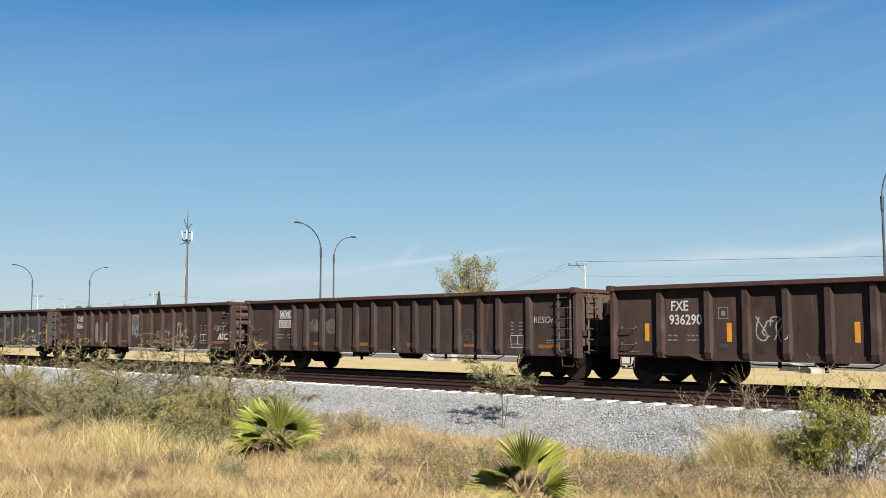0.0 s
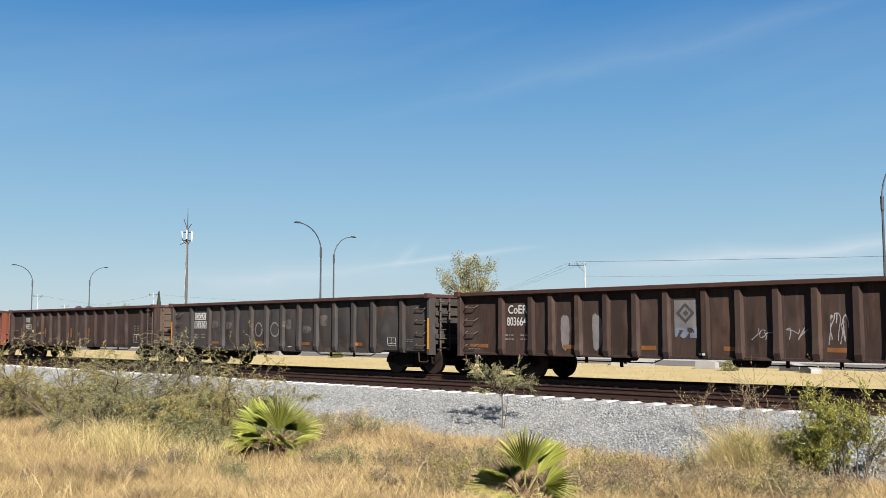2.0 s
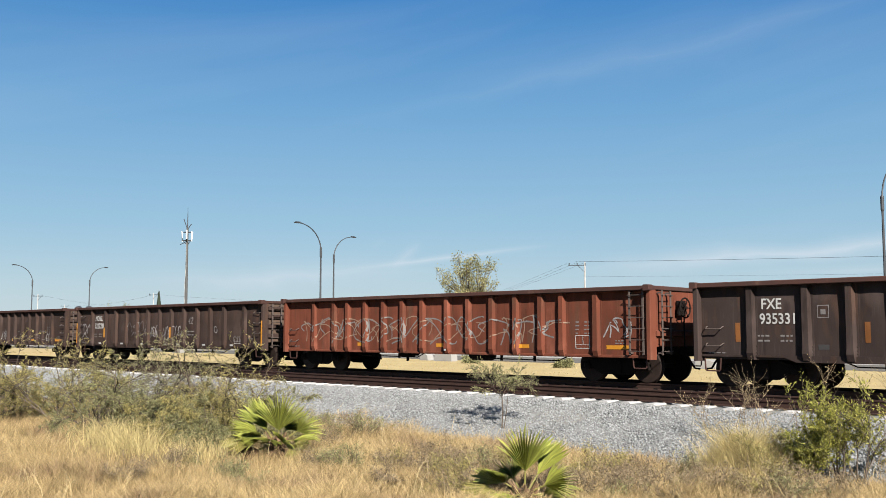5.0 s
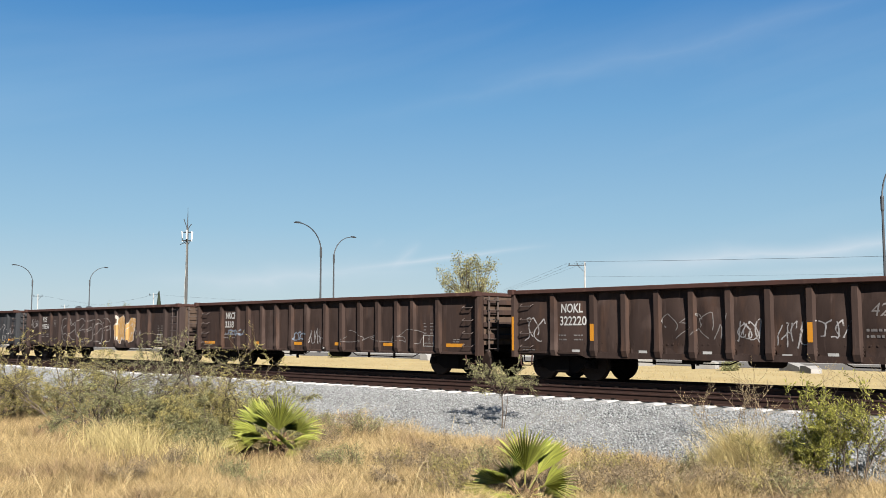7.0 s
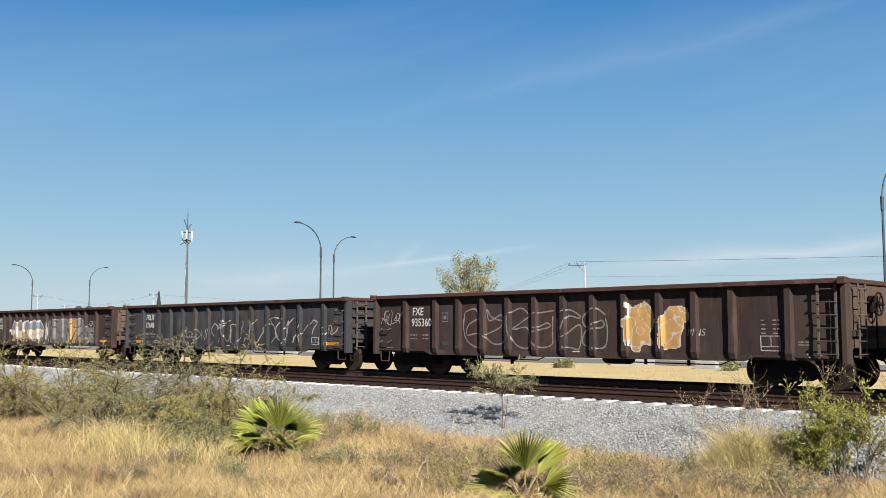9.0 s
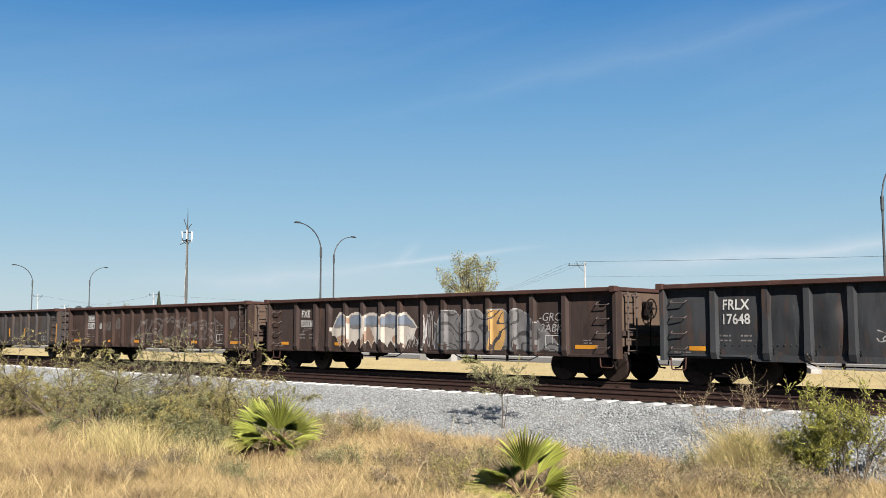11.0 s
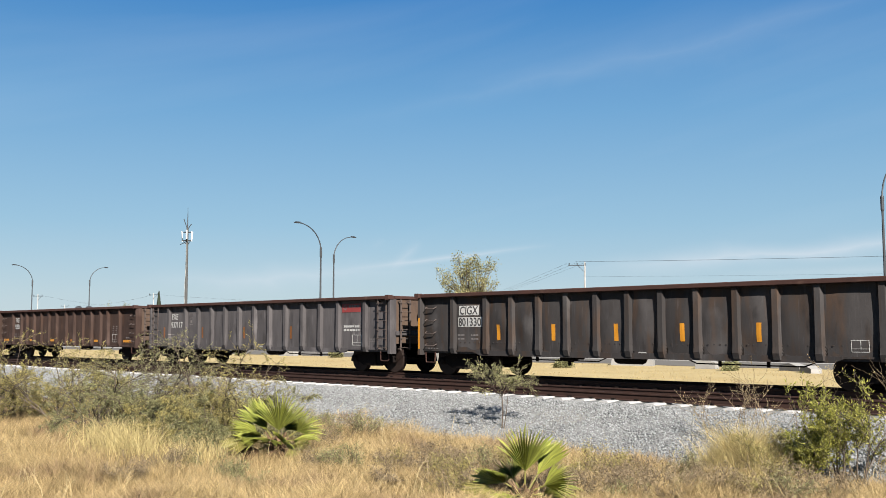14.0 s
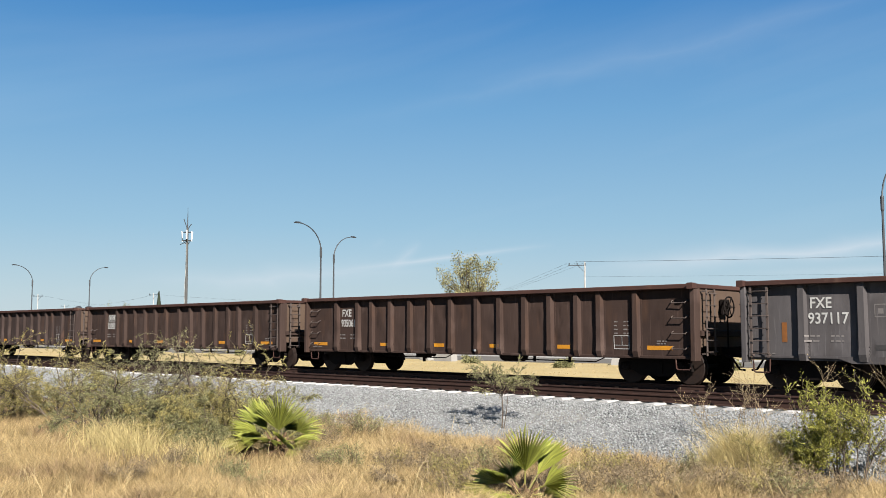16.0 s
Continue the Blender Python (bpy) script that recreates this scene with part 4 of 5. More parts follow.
def grey_letters(x, z):
    """Four interlocked silver letters with black outlines, one of them gold."""
    u = (x - 9.1) / 1.02
    c = abs((u % 1.0) - 0.5) * 2
    end = min(1.0, (x - 9.0) / 0.35, (14.2 - 1.1 * max(0.0, z - 0.9) - x) / 0.4)
    top, foot = 2.12 - 0.25 * c ** 4 - 0.3 * (1 - max(0.0, end)), 0.80 + 0.1 * abs(wave(x, 0, 2))
    if end < 0 or not foot < z < top:
        return None
    if top - z < 0.05:
        return M_SPRAYW
    v = wave(x * 0.8, z, 1.5)
    if abs(v) < 0.045 or abs(v - 0.3) < 0.025 or abs(v + 0.3) < 0.025 or z - foot < 0.03 or (c > 0.93 and z < 1.7):
        return M_INK
    return M_SPRAYG if 11.4 < x + 0.1 * wave(z, 2, 2) < 11.95 else M_SPRAYS


def gold_letters(x, z):
    """Two swollen gold letters with cream rims."""
    best = None
    for cx, cz, w, h in ((10.5, 1.58, 0.45, 0.6), (11.55, 1.5, 0.36, 0.52), (11.62, 1.82, 0.42, 0.26), (11.45, 1.15, 0.28, 0.22)):
        r = (abs((x - cx) / w) ** 2.4 + abs((z - cz) / h) ** 2.4) ** (1 / 2.4) + 0.34 * wave(x, z, 3.2)
        if r < 1.0:
            best = M_SPRAYC if (r > 0.93 and best is not M_SPRAYG) or abs(wave(x, z, 3.4)) < 0.05 else M_SPRAYG
    return best


big = [(b, m, 0.003) for b, m in mural(3.6, 8.4, 0.78, 2.2, cream_letters) + mural(8.95, 14.2, 0.78, 2.2, grey_letters)]
big += [(scrawl(8.5, 0.85, 0.5, 1.2, 6, 0.014, 46), M_SPRAYW, 0.005), (scrawl(7.7, 0.85, 0.6, 0.5, 5, 0.012, 48), M_SPRAYW, 0.006), (scrawl(1.9, 1.25, 0.8, 0.3, 3, 0.012, 9), M_FADED, 0.004), (sprayed_word("-GRC-", 13.3, 1.72, 0.34, M_SPRAYW), M_SPRAYW, 0.006), (sprayed_word("-2ABK-", 13.25, 1.40, 0.34, M_SPRAYW), M_SPRAYW, 0.006)]
gold = [(outline_letters(4.0, 9.6, 0.95, 2.05, 6, 0.024, 21), M_FADED)] + [(b, m, 0.004) for b, m in mural(9.95, 12.1, 0.85, 2.3, gold_letters)]
gold += [(sprayed_word("MNS", 11.95, 1.30, 0.26, M_SPRAYW), M_SPRAYW), (scrawl(0.2, 1.65, 1.1, 0.5, 6, 0.014, 37), M_SPRAYW)]


def emblem(x, z):
    """A pale square with a dark lozenge over a faded blue-grey line."""
    if not 1.25 < z < 2.22:
        return None
    if z < 1.5:
        return M_SPRAYB if wave(x, z, 6) > -0.15 else None
    return M_INK if 0.17 < abs(x - 7.95) + abs(z - 1.88) < 0.27 or abs(x - 7.95) + abs(z - 1.88) < 0.09 else M_SPRAYS


streaks = [(blob(3.9 + 1.1 * k, 0.85, 0.35, 1.1, 63 + k, 3), M_FADED, 0.002) for k in range(2)]

# front to back; the first number is where the rear end of the car stands at the start
gondola(0, -15.03, "B", M_BROWN, "weathered brown steel gondola freight car with yellow reflectors", "FXE", "936290", 1.76, yellow=(0.98, 3.35, 6.5, 10.4, 13.4), vertical_yellow=True, spray=[(scrawl(4.15, 1.15, 0.75, 0.65, 4, 0.02, 2), M_SPRAYW)])
gondola(1, -32.29, "A", M_BROWN2, "dark brown steel gondola freight car with white number plates", "CIGX", "801051", 1.93, box_white=True, yellow=YA, tape=M_ORANGE, spray=[(blob(3.75, 1.35, 0.6, 0.55, 79, 3), M_HAZE), (blob(4.7, 1.3, 0.6, 0.6, 80, 3), M_HAZE), (scrawl(11.6, 1.1, 0.5, 0.4, 4, 0.012, 81), M_HAZE), (sprayed_word("RESOK", 14.42, 1.66, 0.27, M_SPRAYW, 0.1), M_SPRAYW)])
gondola(2, -49.62, "A", M_BROWN, "brown steel gondola freight car with pale emblem square", "CoER", "803664", 1.93, ladder=False, brake=False, yellow=YA, tape=M_ORANGE, spray=[(sprayed_word("ASC.", 14.95, 1.10, 0.36, M_WHITE, 0.15, 0.012), M_WHITE, 0.007), (scrawl(14.5, 1.45, 1.0, 0.25, 5, 0.012, 4), M_SPRAYW), (scrawl(9.75, 1.2, 0.55, 0.3, 3, 0.012, 6), M_SPRAYW), (scrawl(10.7, 1.2, 0.45, 0.3, 2, 0.012, 7), M_SPRAYW), (scrawl(11.65, 1.1, 0.45, 0.75, 5, 0.014, 9), M_SPRAYW)] + [(b, m, 0.004) for b, m in mural(7.62, 8.28, 1.2, 2.3, emblem)] + streaks)
gondola(3, -67.0, "C", M_DARK, "sooty dark grey gondola freight car with bulging side panels", "CIGX", "801305", 1.75, box_white=True, ladder=False, brake=False, bow=0.085, corner_tape=True, yellow=(3.1, 6.2, 9.2, 12.2), tape=M_ORANGE, spray=[(ring(6.45, 1.5, 0.24), M_FADED), (ring(7.5, 1.5, 0.24), M_FADED), (blob(8.05, 1.5, 0.55, 0.4, 74, 3), M_HAZE), (blob(10.25, 1.6, 0.5, 0.45, 75, 3), M_HAZE), (blob(4.0, 1.5, 0.6, 0.35, 76, 3), M_HAZE), (blob(9.2, 1.35, 0.6, 0.3, 77, 3), M_HAZE), (blob(3.0, 1.55, 0.6, 0.35, 78, 3), M_HAZE)])
gondola(4, -84.6, "B", M_BROWN2, "dark brown gondola freight car with plain flat side panels", "FXE", "935331", 1.73, yellow=(1.05, 4.2, 7.3, 9.3), vertical_yellow=True, tape=M_ORANGE)
gondola(5, -102.0, "A", M_RED, "rusty red gondola freight car with sprayed scrawls", "", "", 2, yellow=(4.1, 8.0, 11.4, 14.6), spray=[(scrawl(1.0, 1.0, 12.2, 0.9, 20, 0.024, 12), M_FADED), (scrawl(1.2, 1.05, 11.8, 0.8, 16, 0.018, 13), M_SPRAYP), (scrawl(14.5, 1.2, 0.9, 0.6, 4, 0.02, 14), M_SPRAYW)])
gondola(6, -119.5, "C", M_BROWN, "soot-streaked brown gondola freight car with white tags", "NOKL", "322220", 1.72, ladder=False, brake=False, bow=0.085, corner_tape=True, yellow=(2.80, 8.98), vertical_yellow=True, spray=[(scrawl(0.4, 1.1, 0.7, 0.7, 3, 0.02, 15), M_SPRAYW), (scrawl(7.1, 1.15, 0.7, 0.55, 5, 0.018, 16), M_SPRAYW), (scrawl(8.2, 1.0, 0.75, 0.8, 6, 0.018, 17), M_SPRAYW), (scrawl(9.2, 1.25, 0.75, 0.45, 5, 0.018, 18), M_SPRAYW), (sprayed_word("42", 10.4, 1.75, 0.42, M_FADED), M_FADED), (bars(10.3, 1.4, 2, 0.6, 0.06, 0.14), M_FADED), (ring(12.6, 1.5, 0.12, 0.02), M_SPRAYW)] + [(tape_mesh(x, x + 0.26, 0.80, 0.90, M_WHITE), M_WHITE) for x in (2.1, 4.3, 6.2, 9.4, 11.5, 13.6)] + [(blob(14.9, 1.15, 0.2, 0.12, 5, 2), M_SPRAYP), (scrawl(5.1, 1.2, 1.8, 0.7, 5, 0.014, 19), M_FADED)])
gondola(7, -136.99, "A", M_BROWN, "brown gondola freight car with blue and white tags", "NKCR", "3338", 1.93, ladder=False, brake=False, yellow=YA, tape=M_YELLOW, spray=[(scrawl(1.95, 1.25, 1.3, 0.28, 6, 0.03, 20), M_SPRAYB), (scrawl(6.6, 1.1, 0.8, 0.3, 4, 0.03, 22), M_SPRAYB), (scrawl(7.5, 0.95, 0.8, 0.6, 5, 0.015, 23), M_SPRAYW), (scrawl(9.6, 1.0, 4.0, 0.5, 5, 0.012, 24), M_FADED)])
gondola(8, -154.54, "B", M_BROWN2, "dark brown gondola freight car with gold bubble graffiti", "FXE", "935360", 1.75, spray=gold)
gondola(9, -172.1, "C", M_BLACK, "blue-black gondola freight car with white graffiti", "FRLX", "17648", 1.7, ladder=False, brake=False, bow=0.085, yellow=(0.75, 14.75), spray=[(scrawl(7.2, 0.95, 7.0, 1.0, 15, 0.026, 25), M_SPRAYW), (scrawl(5.4, 1.05, 1.6, 0.5, 5, 0.016, 29), M_SPRAYW), (scrawl(14.6, 1.3, 0.9, 0.35, 5, 0.022, 26), M_SPRAYW)])
gondola(10, -189.59, "A", M_BROWN2, "brown gondola freight car with large cream and blue graffiti", "FXE", "935036", 1.95, ladder=False, yellow=(0.7, 3.9, 9.0, 14.6), spray=big)
gondola(11, -206.99, "A", M_BROWN, "brown gondola freight car covered with faint scrawls", "CIGX", "8014", 1.93, box_white=True, tail="17", yellow=YA, spray=[(scrawl(6.5, 0.95, 7.4, 1.1, 12, 0.055, 27), M_HAZE), (scrawl(7.0, 1.0, 6.5, 1.0, 9, 0.045, 28), M_HAZE), (blob(14.5, 1.5, 0.5, 0.55, 71, 3), M_HAZE), (blob(4.7, 1.5, 0.6, 0.6, 72, 3), M_HAZE), (blob(3.75, 1.45, 0.6, 0.5, 73, 3), M_HAZE)])
gondola(12, -224.45, "C", M_DARK, "sooty dark gondola freight car with bulging side panels", "CIGX", "801330", 1.75, box_white=True, ladder=False, brake=False, bow=0.085, corner_tape=True, yellow=(3.3, 5.4, 7.55, 9.6, 11.7), vertical_yellow=True)
gondola(13, -241.92, "B", M_GREY, "faded grey gondola freight car with flat side panels", "FXE", "937117", 1.64, rear_ladder=True, yellow=(0.95, 4.1, 7.2, 10.3), vertical_yellow=True, tape=M_ORANGE, spray=[(tape_mesh(13.40, 14.40, 2.10, 2.40, M_REDLOGO), M_REDLOGO, 0.003), (bars(13.76, 2.27, 1, 0.6, 0.08, 0.1, M_SPRAYS), M_SPRAYS, 0.006), (ring(13.55, 2.27, 0.07, 0.02), M_SPRAYS, 0.006), (bars(13.5, 1.56, 2, 0.86, 0.075, 0.13, M_WHITE), M_WHITE)])
gondola(14, -259.32, "A", M_WARM, "red-brown gondola freight car with yellow reflector strips", "FXE", "935061", 1.95, ladder=False, yellow=YA)
gondola(15, -276.95, "A", M_BROWN, "brown gondola freight car with white number plates", "CIGX", "801361", 1.93, box_white=True, yellow=YA)
gondola(16, -294.4, "A", M_BROWN2, "dark brown gondola freight car", "", "", 2, yellow=YA)
gondola(17, -311.8, "B", M_BROWN, "brown gondola freight car", "", "", 2)

# ---------------------------------------------------------------- far side of the tracks
def road_strip(name, y0, y1, z, material, label):
    b = Build().box(-900, 300, y0, y1, z - 0.2, z)
    return tagged(new(name, b.mesh(name, material)), label, name, kind="structure")


road_strip("road", 48.5, 57.0, FIELD + 0.03, M_ASPH, "grey asphalt road beyond the field")
for y in (57.0,):
    road_strip("kerb", y, y + 0.3, FIELD + 0.16, M_CONC, "pale concrete kerb of the road")


def street_lamp(x, y, side, sunk=0.0):
    """Tapered pole with a bowed arm towards side (-1 near, +1 far) and a flat head."""
    lamp = tagged(new("street_lamp"), "dark steel street lamp with a curved arm", "street lamp", group="street lamps along the road")
    lamp.location = (x, y, FIELD - sunk)
    p = Build().tube([(0, 0, -1.0), (0, 0, 5), (0, 0, 9.62)], 0.115, 8, r2=0.07)
    p.lathe((0, 0, 0), "z", [(0, 0.22), (0.25, 0.2), (0.3, 0.13)], 10)
    part("pole", p.mesh("pole", M_GALV), lamp)
    part("collar", Build().lathe((0, 0, 8.9), "z", [(0, 0.085), (0.1, 0.115), (0.9, 0.115), (1.0, 0.09)], 10).mesh("collar", M_GALV), lamp)
    arm = [(0, side * 2.7 * (1 - math.cos(a)) , 9.52 + 2.5 * math.sin(a)) for a in np.linspace(0, 1.45, 12)]
    part("arm", Build().tube(arm, 0.062, 6, r2=0.045).mesh("arm", M_GALV), lamp)
    e = arm[-1]
    h = Build()
    y0, y1 = sorted((e[1], e[1] + side * 0.75))
    h.bev(-0.14, 0.14, y0, y1, e[2] - 0.03, e[2] + 0.05, 0.03)
    h.bev(-0.06, 0.06, y0 + 0.1, y1 - 0.1, e[2] + 0.05, e[2] + 0.13, 0.02)
    part("lamp_head", h.mesh("lamp_head", M_GALV), lamp, "flat grey lamp head")


for x, y, s in ((-71.7, 57.0, -1), (-144.7, 60.1, -1), (-82.3, 67.25, 1), (-149.1, 71.15, 1), (-22.2, 63.0, 1)):
    street_lamp(x, y, s, {-71.7: -0.1, -144.7: 0.1, -82.3: -0.6, -149.1: -0.5, -22.2: -0.7}[x])


def radio_mast(x, y):
    m = tagged(new("radio_mast"), "slim grey mobile-phone mast with white antenna panels", "mast")
    m.location = (x, y, FIELD)
    H = 17.3
    part("pole", Build().tube([(0, 0, 0), (0, 0, H)], 0.27, 12, r2=0.15).mesh("pole", M_MASTC), m)
    part("cable", Build().tube([(0.2, -0.26, 0), (0.2, -0.24, 4), (-0.12, -0.26, 8), (0.14, -0.2, 11.5), (0.0, -0.2, H - 1)], 0.03, 6).mesh("cable", M_POLE), m)
    part("spike", Build().tube([(0, 0, H), (0, 0, H + 3.0)], 0.09, 6, r2=0.02).mesh("spike", M_GALV), m)
    ring = Build()
    for z in (H - 1.9, H - 0.7):
        ring.tube([(0.55 * math.cos(a), 0.55 * math.sin(a), z) for a in np.linspace(0, 6.283, 13)[:-1]], 0.05, 5, closed=True)
    for a in (0.3, 2.4, 4.5):
        ring.tube([(0, 0, H - 2.6), (0.7 * math.cos(a), 0.7 * math.sin(a), H - 1.9)], 0.05, 5)
    ring.tube([(-0.9, -0.6, H - 2.5), (0, 0, H - 2.0)], 0.06, 5)
    part("antenna_ring", ring.mesh("antenna_ring", M_GALV), m)
    for k, a in enumerate((0.35, 1.5, 2.6, 3.9, 4.6, 5.6)):
        q = (0.8, 0.55, 0.5, 0.85, 0.5, 0.7)[k]
        b = Build().bev(-0.11, 0.11, -0.06, 0.06, -q, q * 0.85, 0.03)
        part("antenna_panel", b.mesh("antenna_panel", M_PANELW), m, "white antenna panel", pose(0.78 * math.cos(a), 0.78 * math.sin(a), H - 1.25 + 0.12 * (k % 3), 3 * (k % 2), 0, math.degrees(a) + 90))
    for k, (a, l) in enumerate(((0.5, 0.9), (2.6, 1.2), (4.1, 0.8))):
        b = Build().tube([(0, 0, H - 0.3), (l * 0.7 * math.cos(a), l * 0.7 * math.sin(a), H + 0.5 + 0.4 * k)], 0.06, 5)
        part("dipole", b.mesh("dipole", M_GALV), m)


radio_mast(-124.75, 74.25)


def power_pole(x, y, h, cross=1.9, turn=0.0, shift=0.0):
    p = tagged(new("power_pole"), "pale concrete power pole with a crossarm", "power pole", group="power poles")
    p.matrix_world = pose(x, y, FIELD, 0, 0, turn)
    part("pole", Build().tube([(0, 0, 0), (0, 0, h)], 0.15, 8, r2=0.09).mesh("pole", M_POLE), p)
    b = Build().bev(-cross / 2 + shift, cross / 2 + shift, -0.05, 0.05, h - 0.46, h - 0.36, 0.02)
    b.tube([(0, -0.1, h - 1.3), (cross * 0.4 * (-1 if shift < 0 else 1), -0.1, h - 0.45)], 0.03, 5)
    part("crossarm", b.mesh("crossarm", M_GALV), p)
    for q in (-0.45, 0.0, 0.45):
        part("insulator", Build().lathe((q * cross + shift, 0, h - 0.36), "z", [(0, 0.04), (0.08, 0.09), (0.14, 0.05), (0.22, 0.08), (0.26, 0.03)], 8).mesh("insulator", M_GALV), p)


def wire(a, c, sag, r=0.022):
    a, c = Vector(a), Vector(c)
    pts = []
    for i in range(15):
        u = i / 14
        p = a.lerp(c, u)
        p.z -= sag * 4 * u * (1 - u)
        pts.append(p)
    tagged(new("power_line", Build().tube(pts, r, 4).mesh("power_line", M_GALV)), "thin dark overhead power line", "wire", kind="structure")


power_pole(-71.0, 98.5, 10.75, 2.2, 35, -0.95)
power_pole(-200.2, 84.4, 9.9, 2.2, 30)
power_pole(-201.8, 111.7, 11.0, 2.4, 30)
power_pole(-255.8, 115.2, 9.5, 2.4, 30)
wire((-72.0, 98.0, 10.3), (20.0, 108.0, 8.5), 0.4, 0.016)
for k in (-0.95, 0.0, 0.95):
    wire((-72.1 + 0.9 * k, 97.95 + 0.6 * k, 10.1), (-150.0 + k, 150.0, 5.9 + 0.25 * k), 0.7, 0.010)
wire((-71.3, 98.5, 8.4), (20.0, 108.0, 6.6), 0.3, 0.007)
for dx in (0.0, 0.8):
    wire((-201.8 + dx, 111.7, 10.2), (-124.8 + dx, 130.0, 7.0), 0.8, 0.006)
    wire((-200.2 + dx, 84.4, 9.2), (-150 + dx, 95.0, 4.0), 0.5, 0.006)
    wire((-201.8 + dx, 111.7, 10.2), (-255.8 + dx, 115.2, 8.7), 0.9, 0.006)


def low_wall(x0, x1, y, h, label):
    w = tagged(new("boundary_wall"), label, "wall", kind="structure")
    n = max(1, int((x1 - x0) / 3.0))
    d = (x1 - x0) / n
    me = Build().bev(0.05, d - 0.05, -0.08, 0.08, 0, h, 0.02).mesh("wall_panel", M_BLOCK)
    post = Build().bev(-0.12, 0.12, -0.14, 0.14, 0, h + 0.15, 0.02).mesh("wall_post", M_CONC)
    for i in range(n):
        part("wall_panel", me, w, "", pose(x0 + i * d, y, FIELD))
        part("wall_post", post, w, "", pose(x0 + i * d, y, FIELD))


low_wall(-60, 2, 78.0, 1.4, "pale block boundary wall beyond the road")
low_wall(-330, -90, 88.0, 1.6, "pale block boundary wall beyond the road")


def far_building(x, y, w, d, h, label):
    b = tagged(new("building"), label, "building")
    b.matrix_world = pose(x, y, FIELD, 0, 0, 8)
    part("wall", Build().bev(-w / 2, w / 2, -d / 2, d / 2, 0, h, 0.1).mesh("wall", M_BLOCK), b)
    part("roof", Build().bev(-w / 2 - 0.2, w / 2 + 0.2, -d / 2 - 0.2, d / 2 + 0.2, h, h + 0.25, 0.05).mesh("roof", M_CONC), b)
    for k in range(max(2, int(w / 5))):
        q = -w / 2 + 2 + k * 5
        if q > w / 2 - 1.5:
            break
        part("window", Build().box(q, q + 1.4, -d / 2 - 0.03, -d / 2 + 0.03, h * 0.45, h * 0.75).mesh("window", M_TANK), b, "dark window")


far_building(-200, 150, 26, 10, 7.6, "low white flat-roofed building far away")
far_building(-146, 69.5, 7, 6, 4.25, "small pale house with a flat roof")
far_building(-250, 180, 40, 12, 8.6, "long pale flat-roofed building far away")
tank = tagged(new("water_tank"), "black plastic rooftop water tanks on a house", "water tank")
for k in (0, 1.15):
    part("tank", Build().lathe((k - 146.0, 68.0 + k, 3.95), "z", [(0, 0.55), (0.1, 0.62), (1.2, 0.62), (1.5, 0.4), (1.62, 0.16)], 16).mesh("tank", M_TANK), tank)


def hills():
    xs = np.linspace(-1, 1, 60)
    b = Build()
    for i, u in enumerate(xs):
        a = radians(180 - YAW) + u * 0.9
        r = 3400
        h = 12 + 60 * max(0, noise.noise(Vector((u * 3.1, 0.3, 2)))) + 10 * noise.noise(Vector((u * 14, 0, 5)))
        b.v += [(r * math.cos(a), r * math.sin(a), -20), (r * math.cos(a), r * math.sin(a), max(3, h)), ((r + 400) * math.cos(a), (r + 400) * math.sin(a), -20)]
    n = len(xs)
    b.f = [(3 * i, 3 * i + 3, 3 * i + 4, 3 * i + 1) for i in range(n - 1)] + [(3 * i + 1, 3 * i + 4, 3 * i + 5, 3 * i + 2) for i in range(n - 1)]
    tagged(new("backdrop", b.mesh("backdrop", M_HILL)), "hills on the horizon, coloured pale blue for haze", "hills", kind="structure")


hills()


def rubble(x, y, w, h, seed):
    """A broken pale block left in the field."""
    b = Build()
    g = random.Random(seed)
    top = [(-w / 2 + 0.1 * g.random(), h * g.uniform(0.7, 1)), (0, h), (w / 2 - 0.1 * g.random(), h * g.uniform(0.5, 0.9))]
    b.prism([(-w / 2, -0.1), (w / 2, -0.1)] + top[::-1], -0.3, 0.3)
    ob = tagged(new("concrete_block", b.mesh("concrete_block", M_BLOCK)), "broken pale concrete block lying in the field", "rubble", group="blocks in the field")
    ob.matrix_world = pose(x, y, FIELD, 0, 0, g.uniform(-30, 30))


for k, (x, y, w, h) in enumerate(((-45, 46.5, 1.6, 0.8), (-47.5, 47.2, 0.8, 0.5), (-30.5, 46.8, 2.4, 0.6), (-25.5, 46.2, 1.1, 0.45), (-20.5, 45.6, 1.5, 0.4), (-63, 46.9, 1.5, 0.9), (-19, 44.0, 0.9, 0.35), (-80, 47.0, 1.4, 1.0))):
    rubble(x, y, w, h, k)

# ---------------------------------------------------------------- plants
def blades(name, px, py, pz, h, w, lean, material, label, seed, kind="stuff", bend=0.5):
    """Grass: each blade two joined pieces, tapering to a point."""
    g = np.random.default_rng(seed)
    n = len(px)
    a = g.random(n) * 6.283
    dx, dy = np.cos(a), np.sin(a)
    la = g.random(n) * 6.283
    k = lean * (0.3 + g.random(n)) * h
    lx, ly = np.cos(la) * k, np.sin(la) * k
    base = np.stack([px, py, pz], -1)
    off = np.stack([dx, dy, 0 * dx], -1) * (w / 2)[:, None]
    mid = base + np.stack([lx * 0.35, ly * 0.35, h * 0.55], -1)
    tip = base + np.stack([lx, ly, h * (1 - bend * 0.25 * g.random(n))], -1)
    V = np.stack([base - off, base + off, mid + off * 0.75, mid - off * 0.75, tip], 1)
    o = (np.arange(n) * 5)[:, None, None]
    F = np.array([(0, 1, 2), (0, 2, 3), (3, 2, 4)])[None] + o
    return tagged(new(name, arrays(name, V.reshape(-1, 3), F.reshape(-1, 3), material)), label, "grass", kind=kind)


